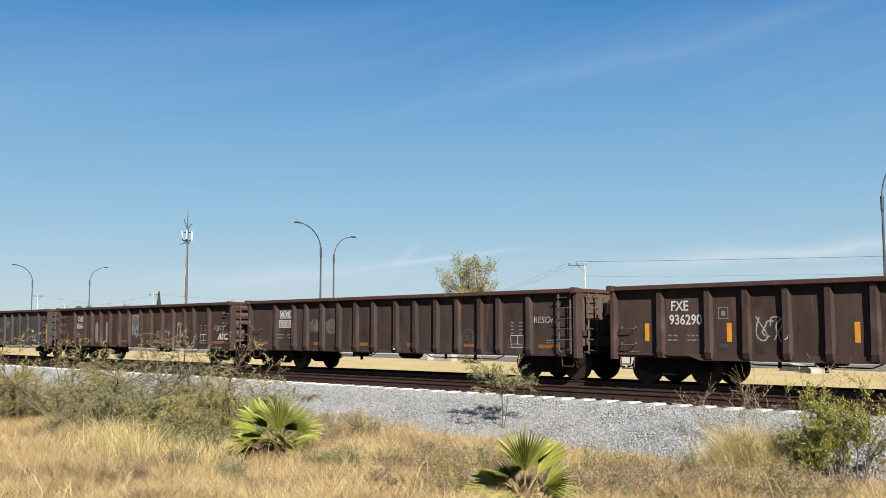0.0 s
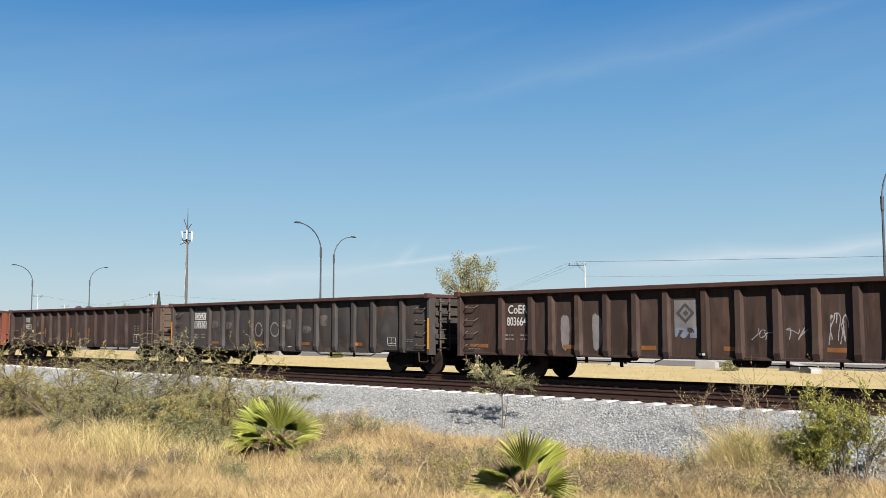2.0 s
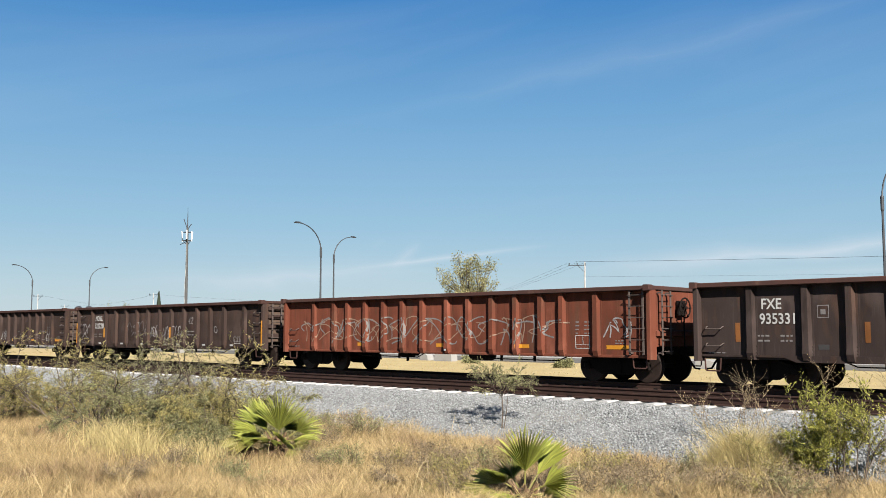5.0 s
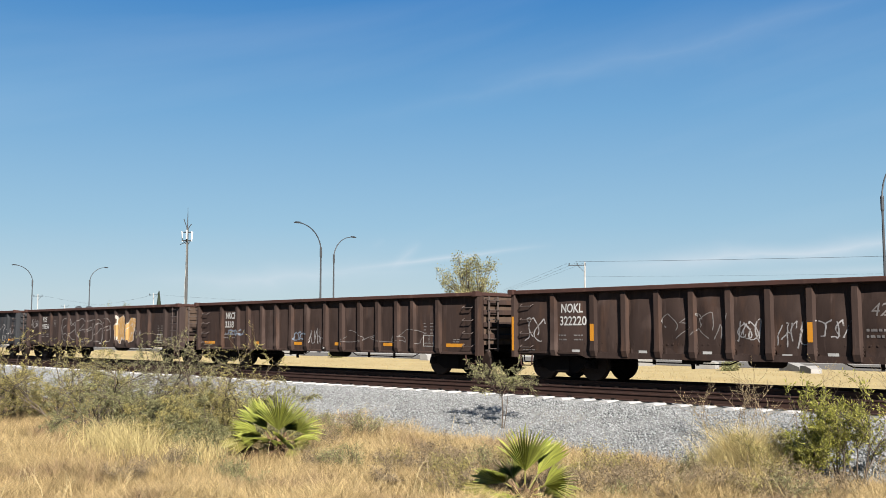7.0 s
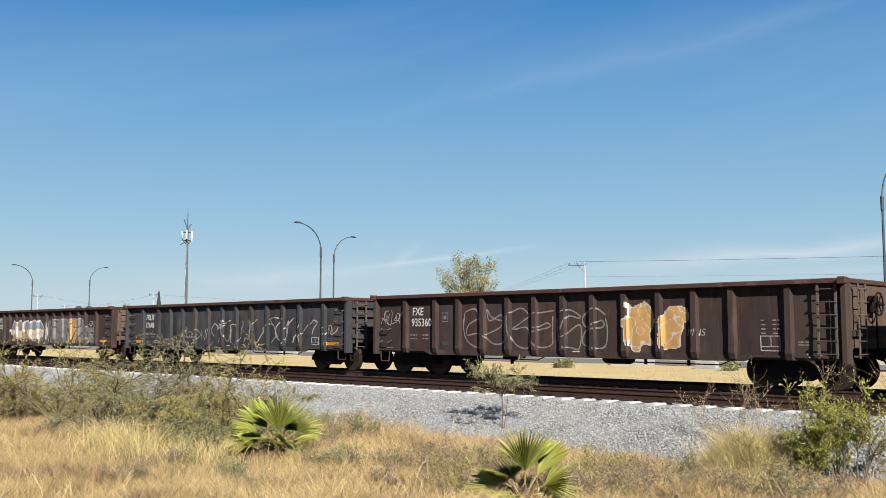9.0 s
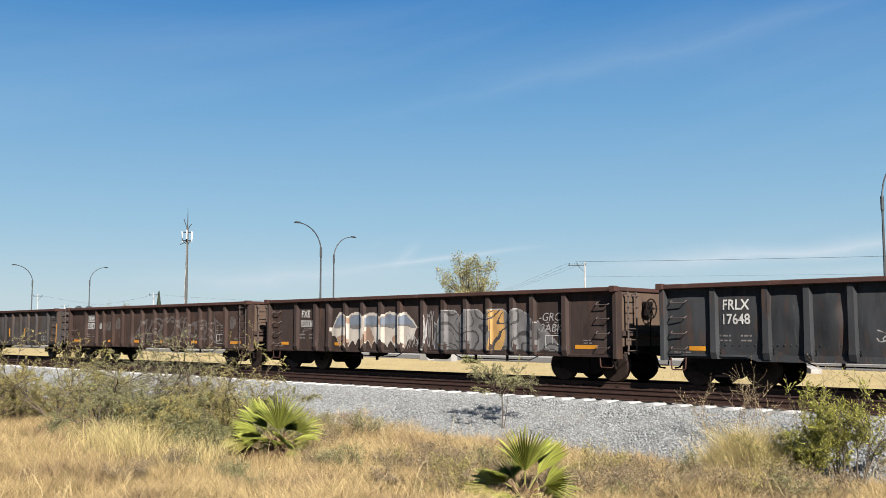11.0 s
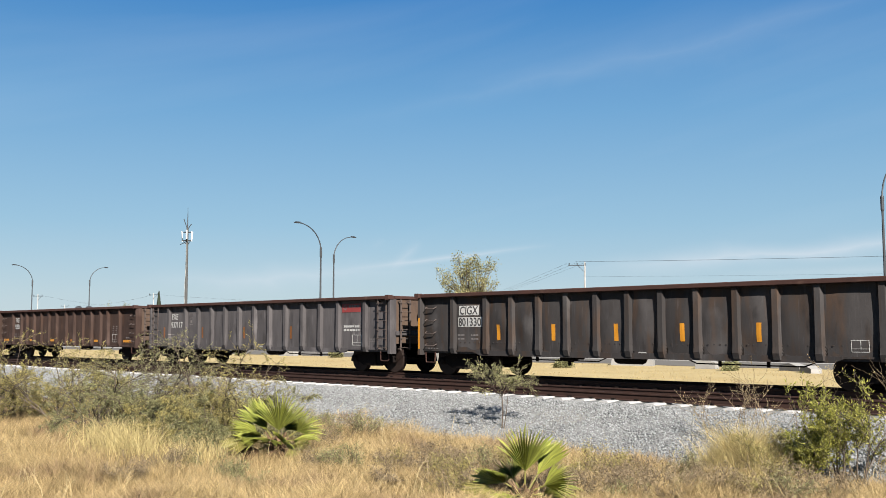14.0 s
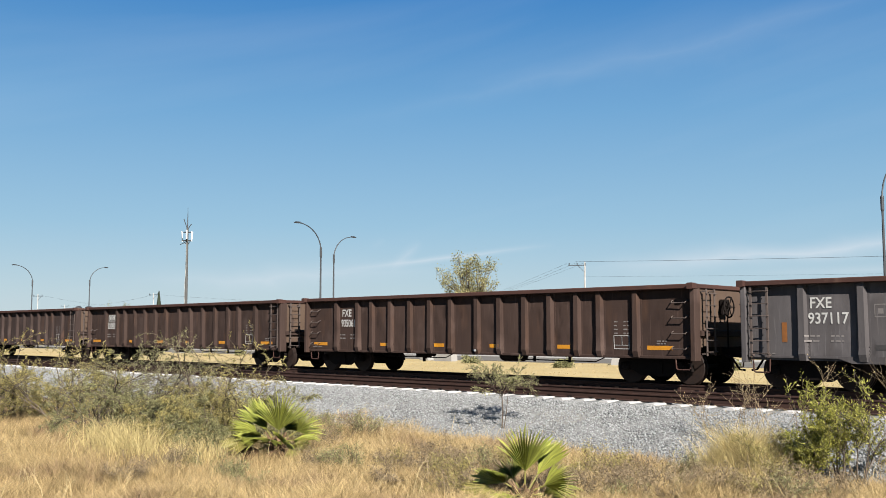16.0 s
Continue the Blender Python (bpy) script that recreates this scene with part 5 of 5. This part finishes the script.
def grass_edge(x):
    """y at which the grass gives way to the ballast, at x."""
    return 15.5 + np.clip(-12.0 - x, 0, 5) * 0.09 + np.maximum(0, x + 7.0) * 0.4 + 0.18 * np.sin(x * 0.9) + 0.15 * np.sin(x * 2.3 + 1)


def gzs(px, py):
    z = np.array([ground_z(a, b) for a, b in zip(px, py)])
    return np.maximum(z, np.array([ballast_z(b) if b > 15.0 else -9 for b in py]) - 0.02)


def grass():
    g = np.random.default_rng(11)
    n = 430000
    # spread over a wedge in front of the camera, clumped
    ang = np.radians(180 - YAW + 30 - 60 * g.random(n))
    rad = 10 + 22 * g.random(n) ** 1.1
    px, py = rad * np.cos(ang), rad * np.sin(ang)
    c = np.array([noise.noise(Vector((a * 0.8, b * 0.8, 0.0))) + 0.6 * noise.noise(Vector((a * 2.7, b * 2.7, 5.0))) for a, b in zip(px, py)])
    for ax, ay in ((-14.75, 10.75), (-8.6, 10.38)):
        c = np.where(np.hypot(px - ax - 0.25, py - ay + 0.25) < 0.75, c - 0.55, c)
    keep = (py < grass_edge(px) + 0.15 * g.standard_normal(n)) & (c > -0.42 + 0.3 * g.standard_normal(n))
    px, py, c = px[keep], py[keep], c[keep]
    edge = np.clip((grass_edge(px) - py) / 2.0, 0.25, 1)
    h = (0.11 + 0.19 * g.random(len(px)) + 0.30 * np.clip(c, 0, 1)) * (0.6 + 0.4 * edge)
    blades("dry_grass", px, py, gzs(px, py), h, 0.005 + 0.005 * g.random(len(px)), 0.95, M_STRAW, "tall dry straw-yellow grass", 12)
    # tall pale seed stalks
    n = 1300
    ang = np.radians(180 - YAW + 28 - 56 * g.random(n))
    rad = 11 + 14 * g.random(n)
    px, py = rad * np.cos(ang), rad * np.sin(ang)
    k = py < grass_edge(px) - 0.2
    px, py = px[k], py[k]
    blades("grass_stalks", px, py, gzs(px, py), 0.35 + 0.4 * g.random(len(px)), 0.007 + 0 * px, 0.8, M_STRAWF, "long pale bent grass stalks", 13)
    # pale field beyond the tracks
    n = 40000
    px = -95 + 100 * g.random(n)
    py = 27.2 + 20.5 * g.random(n) ** 1.3
    c = np.array([noise.noise(Vector((a * 0.3, b * 0.3, 7.0))) for a, b in zip(px, py)])
    h = 0.03 + 0.09 * g.random(n) * (0.4 + np.clip(c + 0.3, 0, 1))
    blades("field_grass", px, py, np.array([ground_z(a, b) for a, b in zip(px, py)]), h, 0.010 + 0.008 * g.random(n), 0.7, M_FIELDG, "short pale dry grass of the far field", 14)


grass()


def branch_cloud(seed, height, spread, stems, levels, up, droop=0.0):
    """Random branching skeleton: list of (points, r0, r1)."""
    g = random.Random(seed)
    out = []

    def grow(p, d, length, r, lev):
        pts = [p]
        q = p.copy()
        for s in range(4):
            d = (d + Vector((g.gauss(0, 0.2), g.gauss(0, 0.2), g.gauss(0.0, 0.12) + up * 0.08 - droop * lev * 0.1))).normalized()
            q = q + d * length / 4
            pts.append(q.copy())
        out.append((pts, r, r * 0.45, lev))
        if lev < levels:
            for k in range(g.choice((3, 4, 4, 5))):
                b = pts[g.choice((1, 2, 3, 4, 4))]
                nd = (d + Vector((g.gauss(0, 0.75), g.gauss(0, 0.75), g.gauss(0.1, 0.5)))).normalized()
                grow(b.copy(), nd, length * g.uniform(0.45, 0.75), r * 0.5, lev + 1)

    for s in range(stems):
        a = 6.283 * (s + g.random()) / stems
        d = Vector((math.cos(a) * spread, math.sin(a) * spread, 1)).normalized()
        grow(Vector((math.cos(a) * 0.04, math.sin(a) * 0.04, 0)), d, height * g.uniform(0.45, 0.7), 0.018 * height, 0)
    return out


def leaf_mesh(name, twigs, per, size, jitter, material, seed, slim=0.35, levels=(1, 2, 3), feather=False):
    """Many small folded leaves along the outer twigs."""
    g = np.random.default_rng(seed)
    P, T = [], []
    for pts, r0, r1, lev in twigs:
        if lev not in levels:
            continue
        A = np.array([tuple(p) for p in pts])
        m = per if lev > 1 else max(1, per // 3)
        t = g.random(m) * (len(A) - 1.001)
        i = t.astype(int)
        P.append(A[i] + (A[i + 1] - A[i]) * (t - i)[:, None])
        T.append(A[i + 1] - A[i])
    P, T = np.concatenate(P), np.concatenate(T)
    n = len(P)
    P = P + g.normal(0, jitter, (n, 3))
    d = g.normal(0, 1, (n, 3))
    d /= np.linalg.norm(d, axis=1)[:, None]
    if feather:
        T /= np.linalg.norm(T, axis=1)[:, None] + 1e-6
        d = d * 0.55 + T * 0.9
        d /= np.linalg.norm(d, axis=1)[:, None]
        P = P + d * size * 0.4
    e = np.cross(d, g.normal(0, 1, (n, 3)))
    e /= np.linalg.norm(e, axis=1)[:, None] + 1e-6
    s = size * (0.6 + 0.8 * g.random(n))[:, None]
    V = np.stack([P - d * s * 0.5, P + e * s * slim * 0.5, P + d * s * 0.5, P - e * s * slim * 0.5], 1)
    F = np.array([(0, 1, 2, 3)])[None] + (np.arange(n) * 4)[:, None, None]
    return arrays(name, V.reshape(-1, 3), F.reshape(-1, 4), material)


def shrub(name, x, y, height, spread, stems, levels, leaf, per, size, jitter, label, category, seed, up=0.5, slim=0.35, twig=M_TWIG, squash=(1, 1, 1), droop=0.0, z=None, lv=(1, 2, 3), thick=1.0, feather=False):
    root = tagged(new(name), label, category)
    zz = max(ground_z(x, y), ballast_z(y) if y > 15.0 else -9) - 0.03 if z is None else z
    root.location = (x, y, zz)
    tw = branch_cloud(seed, height, spread, stems, levels, up, droop)
    b = Build()
    for pts, r0, r1, lev in tw:
        b.tube(pts, max(r0 * thick, 0.0025), 4 if lev else 6, r2=max(r1 * thick, 0.002))
    sq = Matrix.Diagonal((*squash, 1))
    me = b.mesh("stem", twig)
    me.transform(sq)
    part("stem", me, root, "bare grey-brown twigs")
    if leaf:
        me = leaf_mesh("leaves", tw, per, size, jitter, leaf, seed + 1, slim, lv, feather)
        me.transform(sq)
        part("leaves", me, root)
    return root


# feathery mesquite thicket
for k, (x, y, h, sp, per) in enumerate(((-20.4, 11.2, 2.3, 0.6, 5), (-18.8, 12.0, 2.3, 0.6, 5), (-24.6, 11.0, 2.1, 0.7, 6), (-26.2, 10.2, 2.2, 0.7, 7), (-23.0, 11.2, 1.8, 0.7, 5), (-17.6, 11.6, 1.9, 0.6, 5), (-22.0, 10.6, 1.7, 0.8, 6), (-17.0, 10.9, 1.15, 1.0, 9), (-18.0, 11.5, 1.35, 0.9, 9), (-19.0, 11.0, 1.2, 1.0, 8), (-17.6, 12.4, 1.35, 0.9, 8), (-19.8, 12.2, 1.5, 0.8, 8), (-21.4, 11.8, 1.4, 0.9, 6), (-23.4, 11.8, 1.35, 0.9, 6), (-25.6, 11.6, 1.4, 0.9, 8), (-27.0, 11.0, 1.5, 0.9, 9), (-16.2, 11.9, 0.8, 1.0, 6), (-17.8, 10.2, 1.1, 1.0, 8), (-19.4, 10.3, 1.2, 0.9, 8), (-16.6, 10.4, 0.8, 1.0, 7))):
    shrub("mesquite_shrub", x, y, h, sp, 6, 3, (M_OLIVE, M_OLIVE, M_OLIVEY)[k % 3] if x > -22.5 else M_OLIVEY, int(per * 4.0), 0.05, 0.016, "feathery olive-green thorny shrub in dry grass", "shrub", 40 + k, up=0.3, slim=0.2, thick=0.7, feather=True, droop=0.5)


def sapling(x, y, trunk, label, seed):
    """A thin leaning stem that carries a flat, open crown."""
    root = tagged(new("mesquite_sapling"), label, "sapling")
    root.location = (x, y, max(ground_z(x, y), ballast_z(y)) - 0.03)
    b = Build()
    b.tube([(0, 0, 0), (0.03, 0, trunk * 0.5), (-0.02, 0.02, trunk)], 0.016, 6, r2=0.011)
    b.tube([(0.05, 0, 0), (0.12, 0.02, trunk * 0.5), (0.16, 0.05, trunk * 1.1)], 0.010, 6, r2=0.006)
    tw = branch_cloud(seed, 0.72, 1.25, 6, 3, 0.15)
    up = Matrix.Translation((0, 0, trunk * 0.9)) @ Matrix.Diagonal((1.1, 1.1, 1.25, 1))
    for pts, r0, r1, lev in tw:
        b.tube([up @ p for p in pts], max(r0 * 0.5, 0.003), 4, r2=0.002)
    part("stem", b.mesh("stem", M_TWIG), root, "thin grey stems")
    me = leaf_mesh("leaves", tw, 5, 0.06, 0.015, M_OLIVE, seed + 1, 0.22, feather=True)
    me.transform(up)
    part("leaves", me, root)


sapling(-14.0, 16.25, 0.85, "spindly young thorn tree growing from the ballast edge", 61)
# fresh green bush of upright sprays, with a lower sprawl beside it
for k, (x, y, h, sp, per) in enumerate(((-6.6, 15.2, 1.05, 0.4, 15), (-6.2, 15.3, 1.4, 0.2, 15), (-6.9, 15.2, 0.75, 0.5, 14), (-5.95, 15.5, 1.25, 0.35, 9))):
    shrub("green_bush", x, y, h, sp, 5, 3, M_GREEN, per, 0.048, 0.018, "fresh green bush with gaps in dry grass", "bush", 370 + k, up=1.1, slim=0.33, feather=True, thick=0.7)
shrub("green_bush", -7.15, 15.1, 0.85, 0.5, 4, 3, M_OLIVEY, 13, 0.045, 0.02, "yellow-green bush among pale dry grass", "bush", 77, up=0.6, slim=0.25, feather=True, thick=0.8)
# dry weeds with seed heads
for k, (x, y, h) in enumerate(((-8.4, 16.4, 1.5), (-7.8, 16.3, 1.6), (-9.1, 16.6, 1.3), (-7.3, 16.3, 1.5), (-5.4, 16.2, 1.5))):
    shrub("dry_weed", x, y, h, 0.35, 3, 2, M_STRAWF, 4, 0.018, 0.006, "leafless dry weed with small pale seed heads", "weed", 80 + k, up=0.8, slim=0.9, lv=(2,), twig=M_GREYW, thick=0.3)
# grey weeds among the grass
g = random.Random(5)
for k in range(66):
    u = 1.3 * g.random()
    x, y = -15.0 + 6.6 * u + g.gauss(0, 0.6), 9.3 + 3.2 * u + g.gauss(0, 1.0)
    if min(math.hypot(x + 14.4, y - 10.35), math.hypot(x + 8.3, y - 10.1)) < 0.95 or y > 14.8:
        continue
    shrub("grey_weed", x, y, 0.40 + 0.22 * g.random(), 0.8, 7, 2, (M_GREYW, M_GREYW, M_OLIVE, M_GREYW, M_OLIVEY)[k % 5], 9, 0.045, 0.04, "low grey-brown dried weed", "weed", 100 + k, up=0.6, slim=0.25, twig=M_GREYW)
for k in range(16):
    x = -30 + 14 * g.random()
    shrub("grey_weed", x, 12.6 + 3.2 * g.random() + max(0, -20 - x) * 0.12, 0.5 + 0.3 * g.random(), 0.8, 7, 2, (M_OLIVE, M_GREYW)[k % 2], 9, 0.05, 0.05, "low grey-green weed at the edge of the ballast", "weed", 160 + k, up=0.6, slim=0.25, twig=M_GREYW)
# tufts of long pale grass
for k, (x, y, r, n, h) in enumerate(((-7.75, 15.2, 0.32, 1300, 0.95), (-7.35, 15.0, 0.35, 900, 0.75), (-8.1, 15.0, 0.4, 600, 0.6), (-16.2, 8.6, 0.5, 420, 0.85), (-17.3, 8.9, 0.6, 420, 0.8), (-15.0, 9.2, 0.5, 300, 0.7), (-18.6, 9.4, 0.5, 300, 0.8))):
    gg = np.random.default_rng(300 + k)
    px, py = x + r * gg.standard_normal(n) * 0.6, y + r * gg.standard_normal(n) * 0.6
    blades("grass_tuft", px, py, gzs(px, py), h * (0.6 + 0.5 * gg.random(n)), 0.009 + 0 * px, 0.75, M_TUFT, "tuft of long pale arching dry grass", 320 + k)


EAST, SOUTH = Vector((math.sin(radians(YAW)), math.cos(radians(YAW)), 0)), Vector((math.cos(radians(YAW)), -math.sin(radians(YAW)), 0))
UP = Vector((0, 0, 1))


def heading(v):
    """A direction from its shares along the field edge, out of the field and upwards."""
    return (EAST * v[0] + SOUTH * v[1] + UP * v[2]).normalized()


def fan_palm(x, y, leaves, crown, label, seed, size=0.62):
    """Young fan palm: leaves are (heading, way its face turns, petiole, size factor, half spread in degrees, material)."""
    root = tagged(new("fan_palm"), label, "palm")
    root.location = (x, y, ground_z(x, y) - 0.02)
    g = random.Random(seed)
    st = Build()
    st.lathe((0, 0, 0), "z", [(0, 0.16), (crown * 0.5, 0.15), (crown, 0.09)], 12)
    for k in range(22):
        a = k * 2.4
        z = crown * (0.15 + 0.8 * k / 22)
        st.tube([(0.12 * math.cos(a), 0.12 * math.sin(a), z), (0.21 * math.cos(a), 0.21 * math.sin(a), z + 0.14)], 0.03, 5, r2=0.012)
    part("trunk", st.mesh("trunk", M_DEAD), root, "short fibrous brown trunk")
    for way, turn, pet, sc, wide, leaf in leaves:
        d, face = heading(way), heading(turn)
        flat = Vector((d.x, d.y, 0))
        base = UP * crown * 0.8 + (flat.normalized() * 0.05 if flat.length > 0.05 else flat)
        hub = base + d * pet
        nrm = (face - d * face.dot(d)).normalized()
        side = d.cross(nrm).normalized()
        b = Build()
        n = max(14, int(wide * 2 / 4.6))
        L = size * sc
        for k in range(n):
            th0, th1 = (radians(-wide + 2 * wide * q / n) for q in (k, k + 1))
            thm = (th0 + th1) / 2
            ln = L * (0.86 + 0.18 * g.random()) * (1 - 0.24 * (abs(thm) / 1.4) ** 2)

            def at(th, r, lift):
                drop = -0.10 * (r / L) ** 3 * L * (1 + abs(th))
                return hub + (d * math.cos(th) + side * math.sin(th)) * r + nrm * lift + Vector((0, 0, drop))

            fold = 0.034 * sc
            m = ln * ((0.46 if way[2] > 0.7 else 0.34) + 0.1 * g.random())
            tipd = g.gauss(0, 0.025)
            b.add([hub, at(th0, m, -fold), at(thm, m * 1.02, fold), at(th1, m, -fold), at(thm + (th0 - thm) * 0.42, (m + ln) / 2, -fold * 0.6), at(thm + (th1 - thm) * 0.42, (m + ln) / 2, -fold * 0.6), at(thm + tipd, ln, g.gauss(0, 0.02))], [(0, 1, 2), (0, 2, 3), (1, 4, 2), (2, 5, 3), (4, 6, 2), (2, 6, 5)])
        text = {M_PALM: "green pleated fan frond", M_PALMY: "yellowed fan frond", M_DEAD: "dead brown fan frond"}[leaf]
        part("frond", b.mesh("frond", leaf), root, text)
        part("petiole", Build().tube([base, base.lerp(hub, 0.5), hub], 0.016, 5, r2=0.01).mesh("petiole", M_PALMY), root)


fan_palm(-14.75, 10.75, [
    ((0.05, 0.1, 1), (0.15, 1, 0.15), 0.22, 1.05, 54, M_PALM), ((-0.55, -0.1, 0.8), (-0.5, 0.8, 0.2), 0.26, 1.0, 30, M_PALM),
    ((-0.85, 0.1, 0.45), (0.2, 0.35, 0.9), 0.36, 0.8, 58, M_PALM), ((-0.95, 0.3, 0.03), (0, 0.3, 1), 0.42, 0.85, 55, M_PALMY),
    ((0.8, -0.1, 0.5), (-0.7, 0.45, -0.5), 0.36, 0.72, 52, M_PALM), ((0.6, 0.6, -0.05), (0.1, 0.75, 0.6), 0.42, 0.52, 75, M_PALMY),
    ((-0.3, 0.7, 0.2), (-0.3, 0.5, -0.8), 0.2, 0.65, 70, M_PALM), ((0.35, 0.7, 0.15), (-0.5, 0.4, -0.6), 0.22, 0.6, 65, M_PALM),
    ((0.35, -0.8, 0.7), (0.2, 0.8, 0.5), 0.32, 0.85, 60, M_PALM), ((-0.6, 0.4, 0.3), (-0.5, 0.6, -0.6), 0.3, 0.6, 60, M_PALM),
    ((-0.7, 0.4, -0.35), (-0.4, 0.8, 0.2), 0.32, 0.6, 60, M_DEAD), ((-0.9, 0.2, -0.4), (-0.5, 0.6, -0.4), 0.4, 0.5, 55, M_DEAD), ((0.1, 0.8, -0.3), (0.1, 0.6, 0.6), 0.3, 0.45, 55, M_DEAD), ((-0.8, 0.5, 0.2), (0.1, 0.4, 0.9), 0.3, 0.7, 45, M_PALM), ((0.85, 0.4, 0.15), (0.0, 0.4, 0.9), 0.32, 0.7, 48, M_PALM)], 0.46, "young green fan palm in dry grass", 3, 0.78)
fan_palm(-8.57, 10.4, [
    ((0.02, 0.12, 1), (0.1, 1, 0.15), 0.30, 1.04, 46, M_PALM), ((0.55, -0.2, 0.85), (-0.85, 0.5, 0.1), 0.28, 1.0, 34, M_PALM),
    ((-0.75, 0.3, 0.5), (-0.55, 0.55, -0.6), 0.28, 0.72, 68, M_PALM), ((-0.95, 0.3, 0.08), (0.1, 0.35, 0.9), 0.34, 0.8, 55, M_PALMY),
    ((0.8, 0.3, 0.38), (-0.1, 0.8, 0.55), 0.26, 0.8, 52, M_PALM), ((0.7, 0.6, -0.05), (-0.5, 0.5, -0.7), 0.28, 0.7, 60, M_PALM),
    ((-0.4, 0.8, 0.0), (-0.4, 0.5, -0.6), 0.28, 0.6, 60, M_PALM), ((-0.35, -0.8, 0.5), (-0.2, 0.7, 0.6), 0.3, 0.8, 60, M_PALM),
    ((0.95, 0.1, -0.1), (0.1, 0.3, 0.9), 0.36, 0.7, 55, M_PALMY), ((-0.3, 0.9, -0.3), (0, 0.8, 0.5), 0.3, 0.5, 60, M_DEAD)], 0.24, "young fan palm with broad pleated fronds", 4, 0.72)


# far trees
def far_tree(x, y, height, width, leaf, label, seed, clumps=85, per=60):
    """Forked trunk, limbs to every clump, and loose clumps of small leaves with gaps between."""
    root = tagged(new("tree"), label, "tree")
    root.location = (x, y, FIELD)
    g = np.random.default_rng(seed)
    b = Build()
    t0 = height * 0.38
    b.tube([(0, 0, 0), (0.1, 0, t0 * 0.6), (0, 0.1, t0)], 0.24, 8, r2=0.15)
    hubs = [Vector((math.cos(a) * width * 0.12, math.sin(a) * width * 0.12, t0 + height * 0.12)) for a in (0.3, 1.7, 3.1, 4.6)]
    for h in hubs:
        b.tube([(0, 0.1, t0 - 0.2), h], 0.12, 6, r2=0.07)
    pts = []
    lobes = []
    for k in range(11):
        a, e = k * 2.4 + 0.5 * g.random(), (-0.55 + 1.5 * (k + 0.5) / 11)
        q = math.sqrt(max(0.0, 1 - min(1, e) ** 2)) * (0.55 + 0.25 * g.random())
        lobes.append(Vector((math.cos(a) * q * width / 2, math.sin(a) * q * width / 2, height * 0.66 + e * height * 0.27)))
    for k in range(clumps):
        c = lobes[k % len(lobes)] + Vector(g.normal(0, 1, 3) * np.array([0.105, 0.105, 0.09]) * width)
        h = min(hubs, key=lambda q: (q - c).length)
        b.tube([h, h.lerp(c, 0.5) + Vector((0, 0, 0.15)), c], 0.045, 4, r2=0.012)
        pts.append(np.array(c)[None] + g.normal(0, 0.26, (per, 3)) * np.array([1.0, 1.0, 1.3]))
    part("trunk", b.mesh("trunk", M_TWIG), root)
    P = np.concatenate(pts)
    n = len(P)
    d = g.normal(0, 1, (n, 3)) + np.array([0, 0, -0.8])
    d /= np.linalg.norm(d, axis=1)[:, None]
    e = np.cross(d, g.normal(0, 1, (n, 3)))
    e /= np.linalg.norm(e, axis=1)[:, None] + 1e-6
    s = 0.22 * (0.6 + 0.8 * g.random(n))[:, None]
    V = np.stack([P - d * s * 0.5, P + e * s * 0.2, P + d * s * 0.5, P - e * s * 0.2], 1)
    F = np.array([(0, 1, 2, 3)])[None] + (np.arange(n) * 4)[:, None, None]
    part("crown", arrays("crown", V.reshape(-1, 3), F.reshape(-1, 4), leaf), root)


far_tree(-74.7, 81.5, 10.75, 6.5, M_CROWN, "open-crowned tree with sparse grey-green leaves", 203, 110, 75)
far_tree(-194.2, 101.6, 8.0, 8.0, M_CROWN, "low round far tree", 205, 50, 60)


def cypress(x, y, h):
    root = tagged(new("cypress_tree"), "slim dark cypress tree", "tree")
    root.location = (x, y, FIELD)
    part("trunk", Build().tube([(0, 0, 0), (0, 0, h * 0.9)], 0.12, 6, r2=0.03).mesh("trunk", M_TWIG), root)
    g = np.random.default_rng(9)
    n = 2600
    t = g.random(n)
    r = 0.95 * np.minimum(1, t * 6) * (1 - t) ** 0.8 * np.sqrt(g.random(n)) * 1.15
    a = g.random(n) * 6.283
    P = np.stack([r * np.cos(a), r * np.sin(a), 0.4 + t * (h - 0.4)], -1)
    d = np.stack([0.3 * np.cos(a), 0.3 * np.sin(a), 1 + 0 * a], -1) * 0.3
    e = np.stack([-np.sin(a), np.cos(a), 0 * a], -1) * 0.1
    V = np.stack([P - d, P + e, P + d, P - e], 1)
    F = np.array([(0, 1, 2, 3)])[None] + (np.arange(n) * 4)[:, None, None]
    part("crown", arrays("crown", V.reshape(-1, 3), F.reshape(-1, 4), M_CYPR), root)


cypress(-164.0, 91.9, 9.5)


# thin shrubs at the far edge of the field
for k, (x, y) in enumerate(((-41.0, 44.5), (-23.0, 44.0), (-56.0, 46.0), (-31.5, 41.5), (-68.0, 45.5))):
    shrub("field_shrub", x, y, 0.55, 1.0, 7, 2, M_OLIVE, 16, 0.12, 0.08, "small olive shrub in the far dry field", "shrub", 240 + k, up=0.3, slim=0.5)


def motions():
    rows_at = [0.0, 4.0, 8.0, 12.0, 16.0]
    for car, s in TRAIN:
        walk(car, [(t, pose(s + SPEED * t, TRACK_A, 0)) for t in rows_at])
    turn = math.degrees(SPEED / 0.457)
    spin = [(k / 30.0, turn * k / 30.0) for k in range(0, 481)]
    for ws, x in WHEELSETS:
        walk(ws, [(t, pose(x, 0, 0.457, 0, a, 0)) for t, a in spin])


motions()
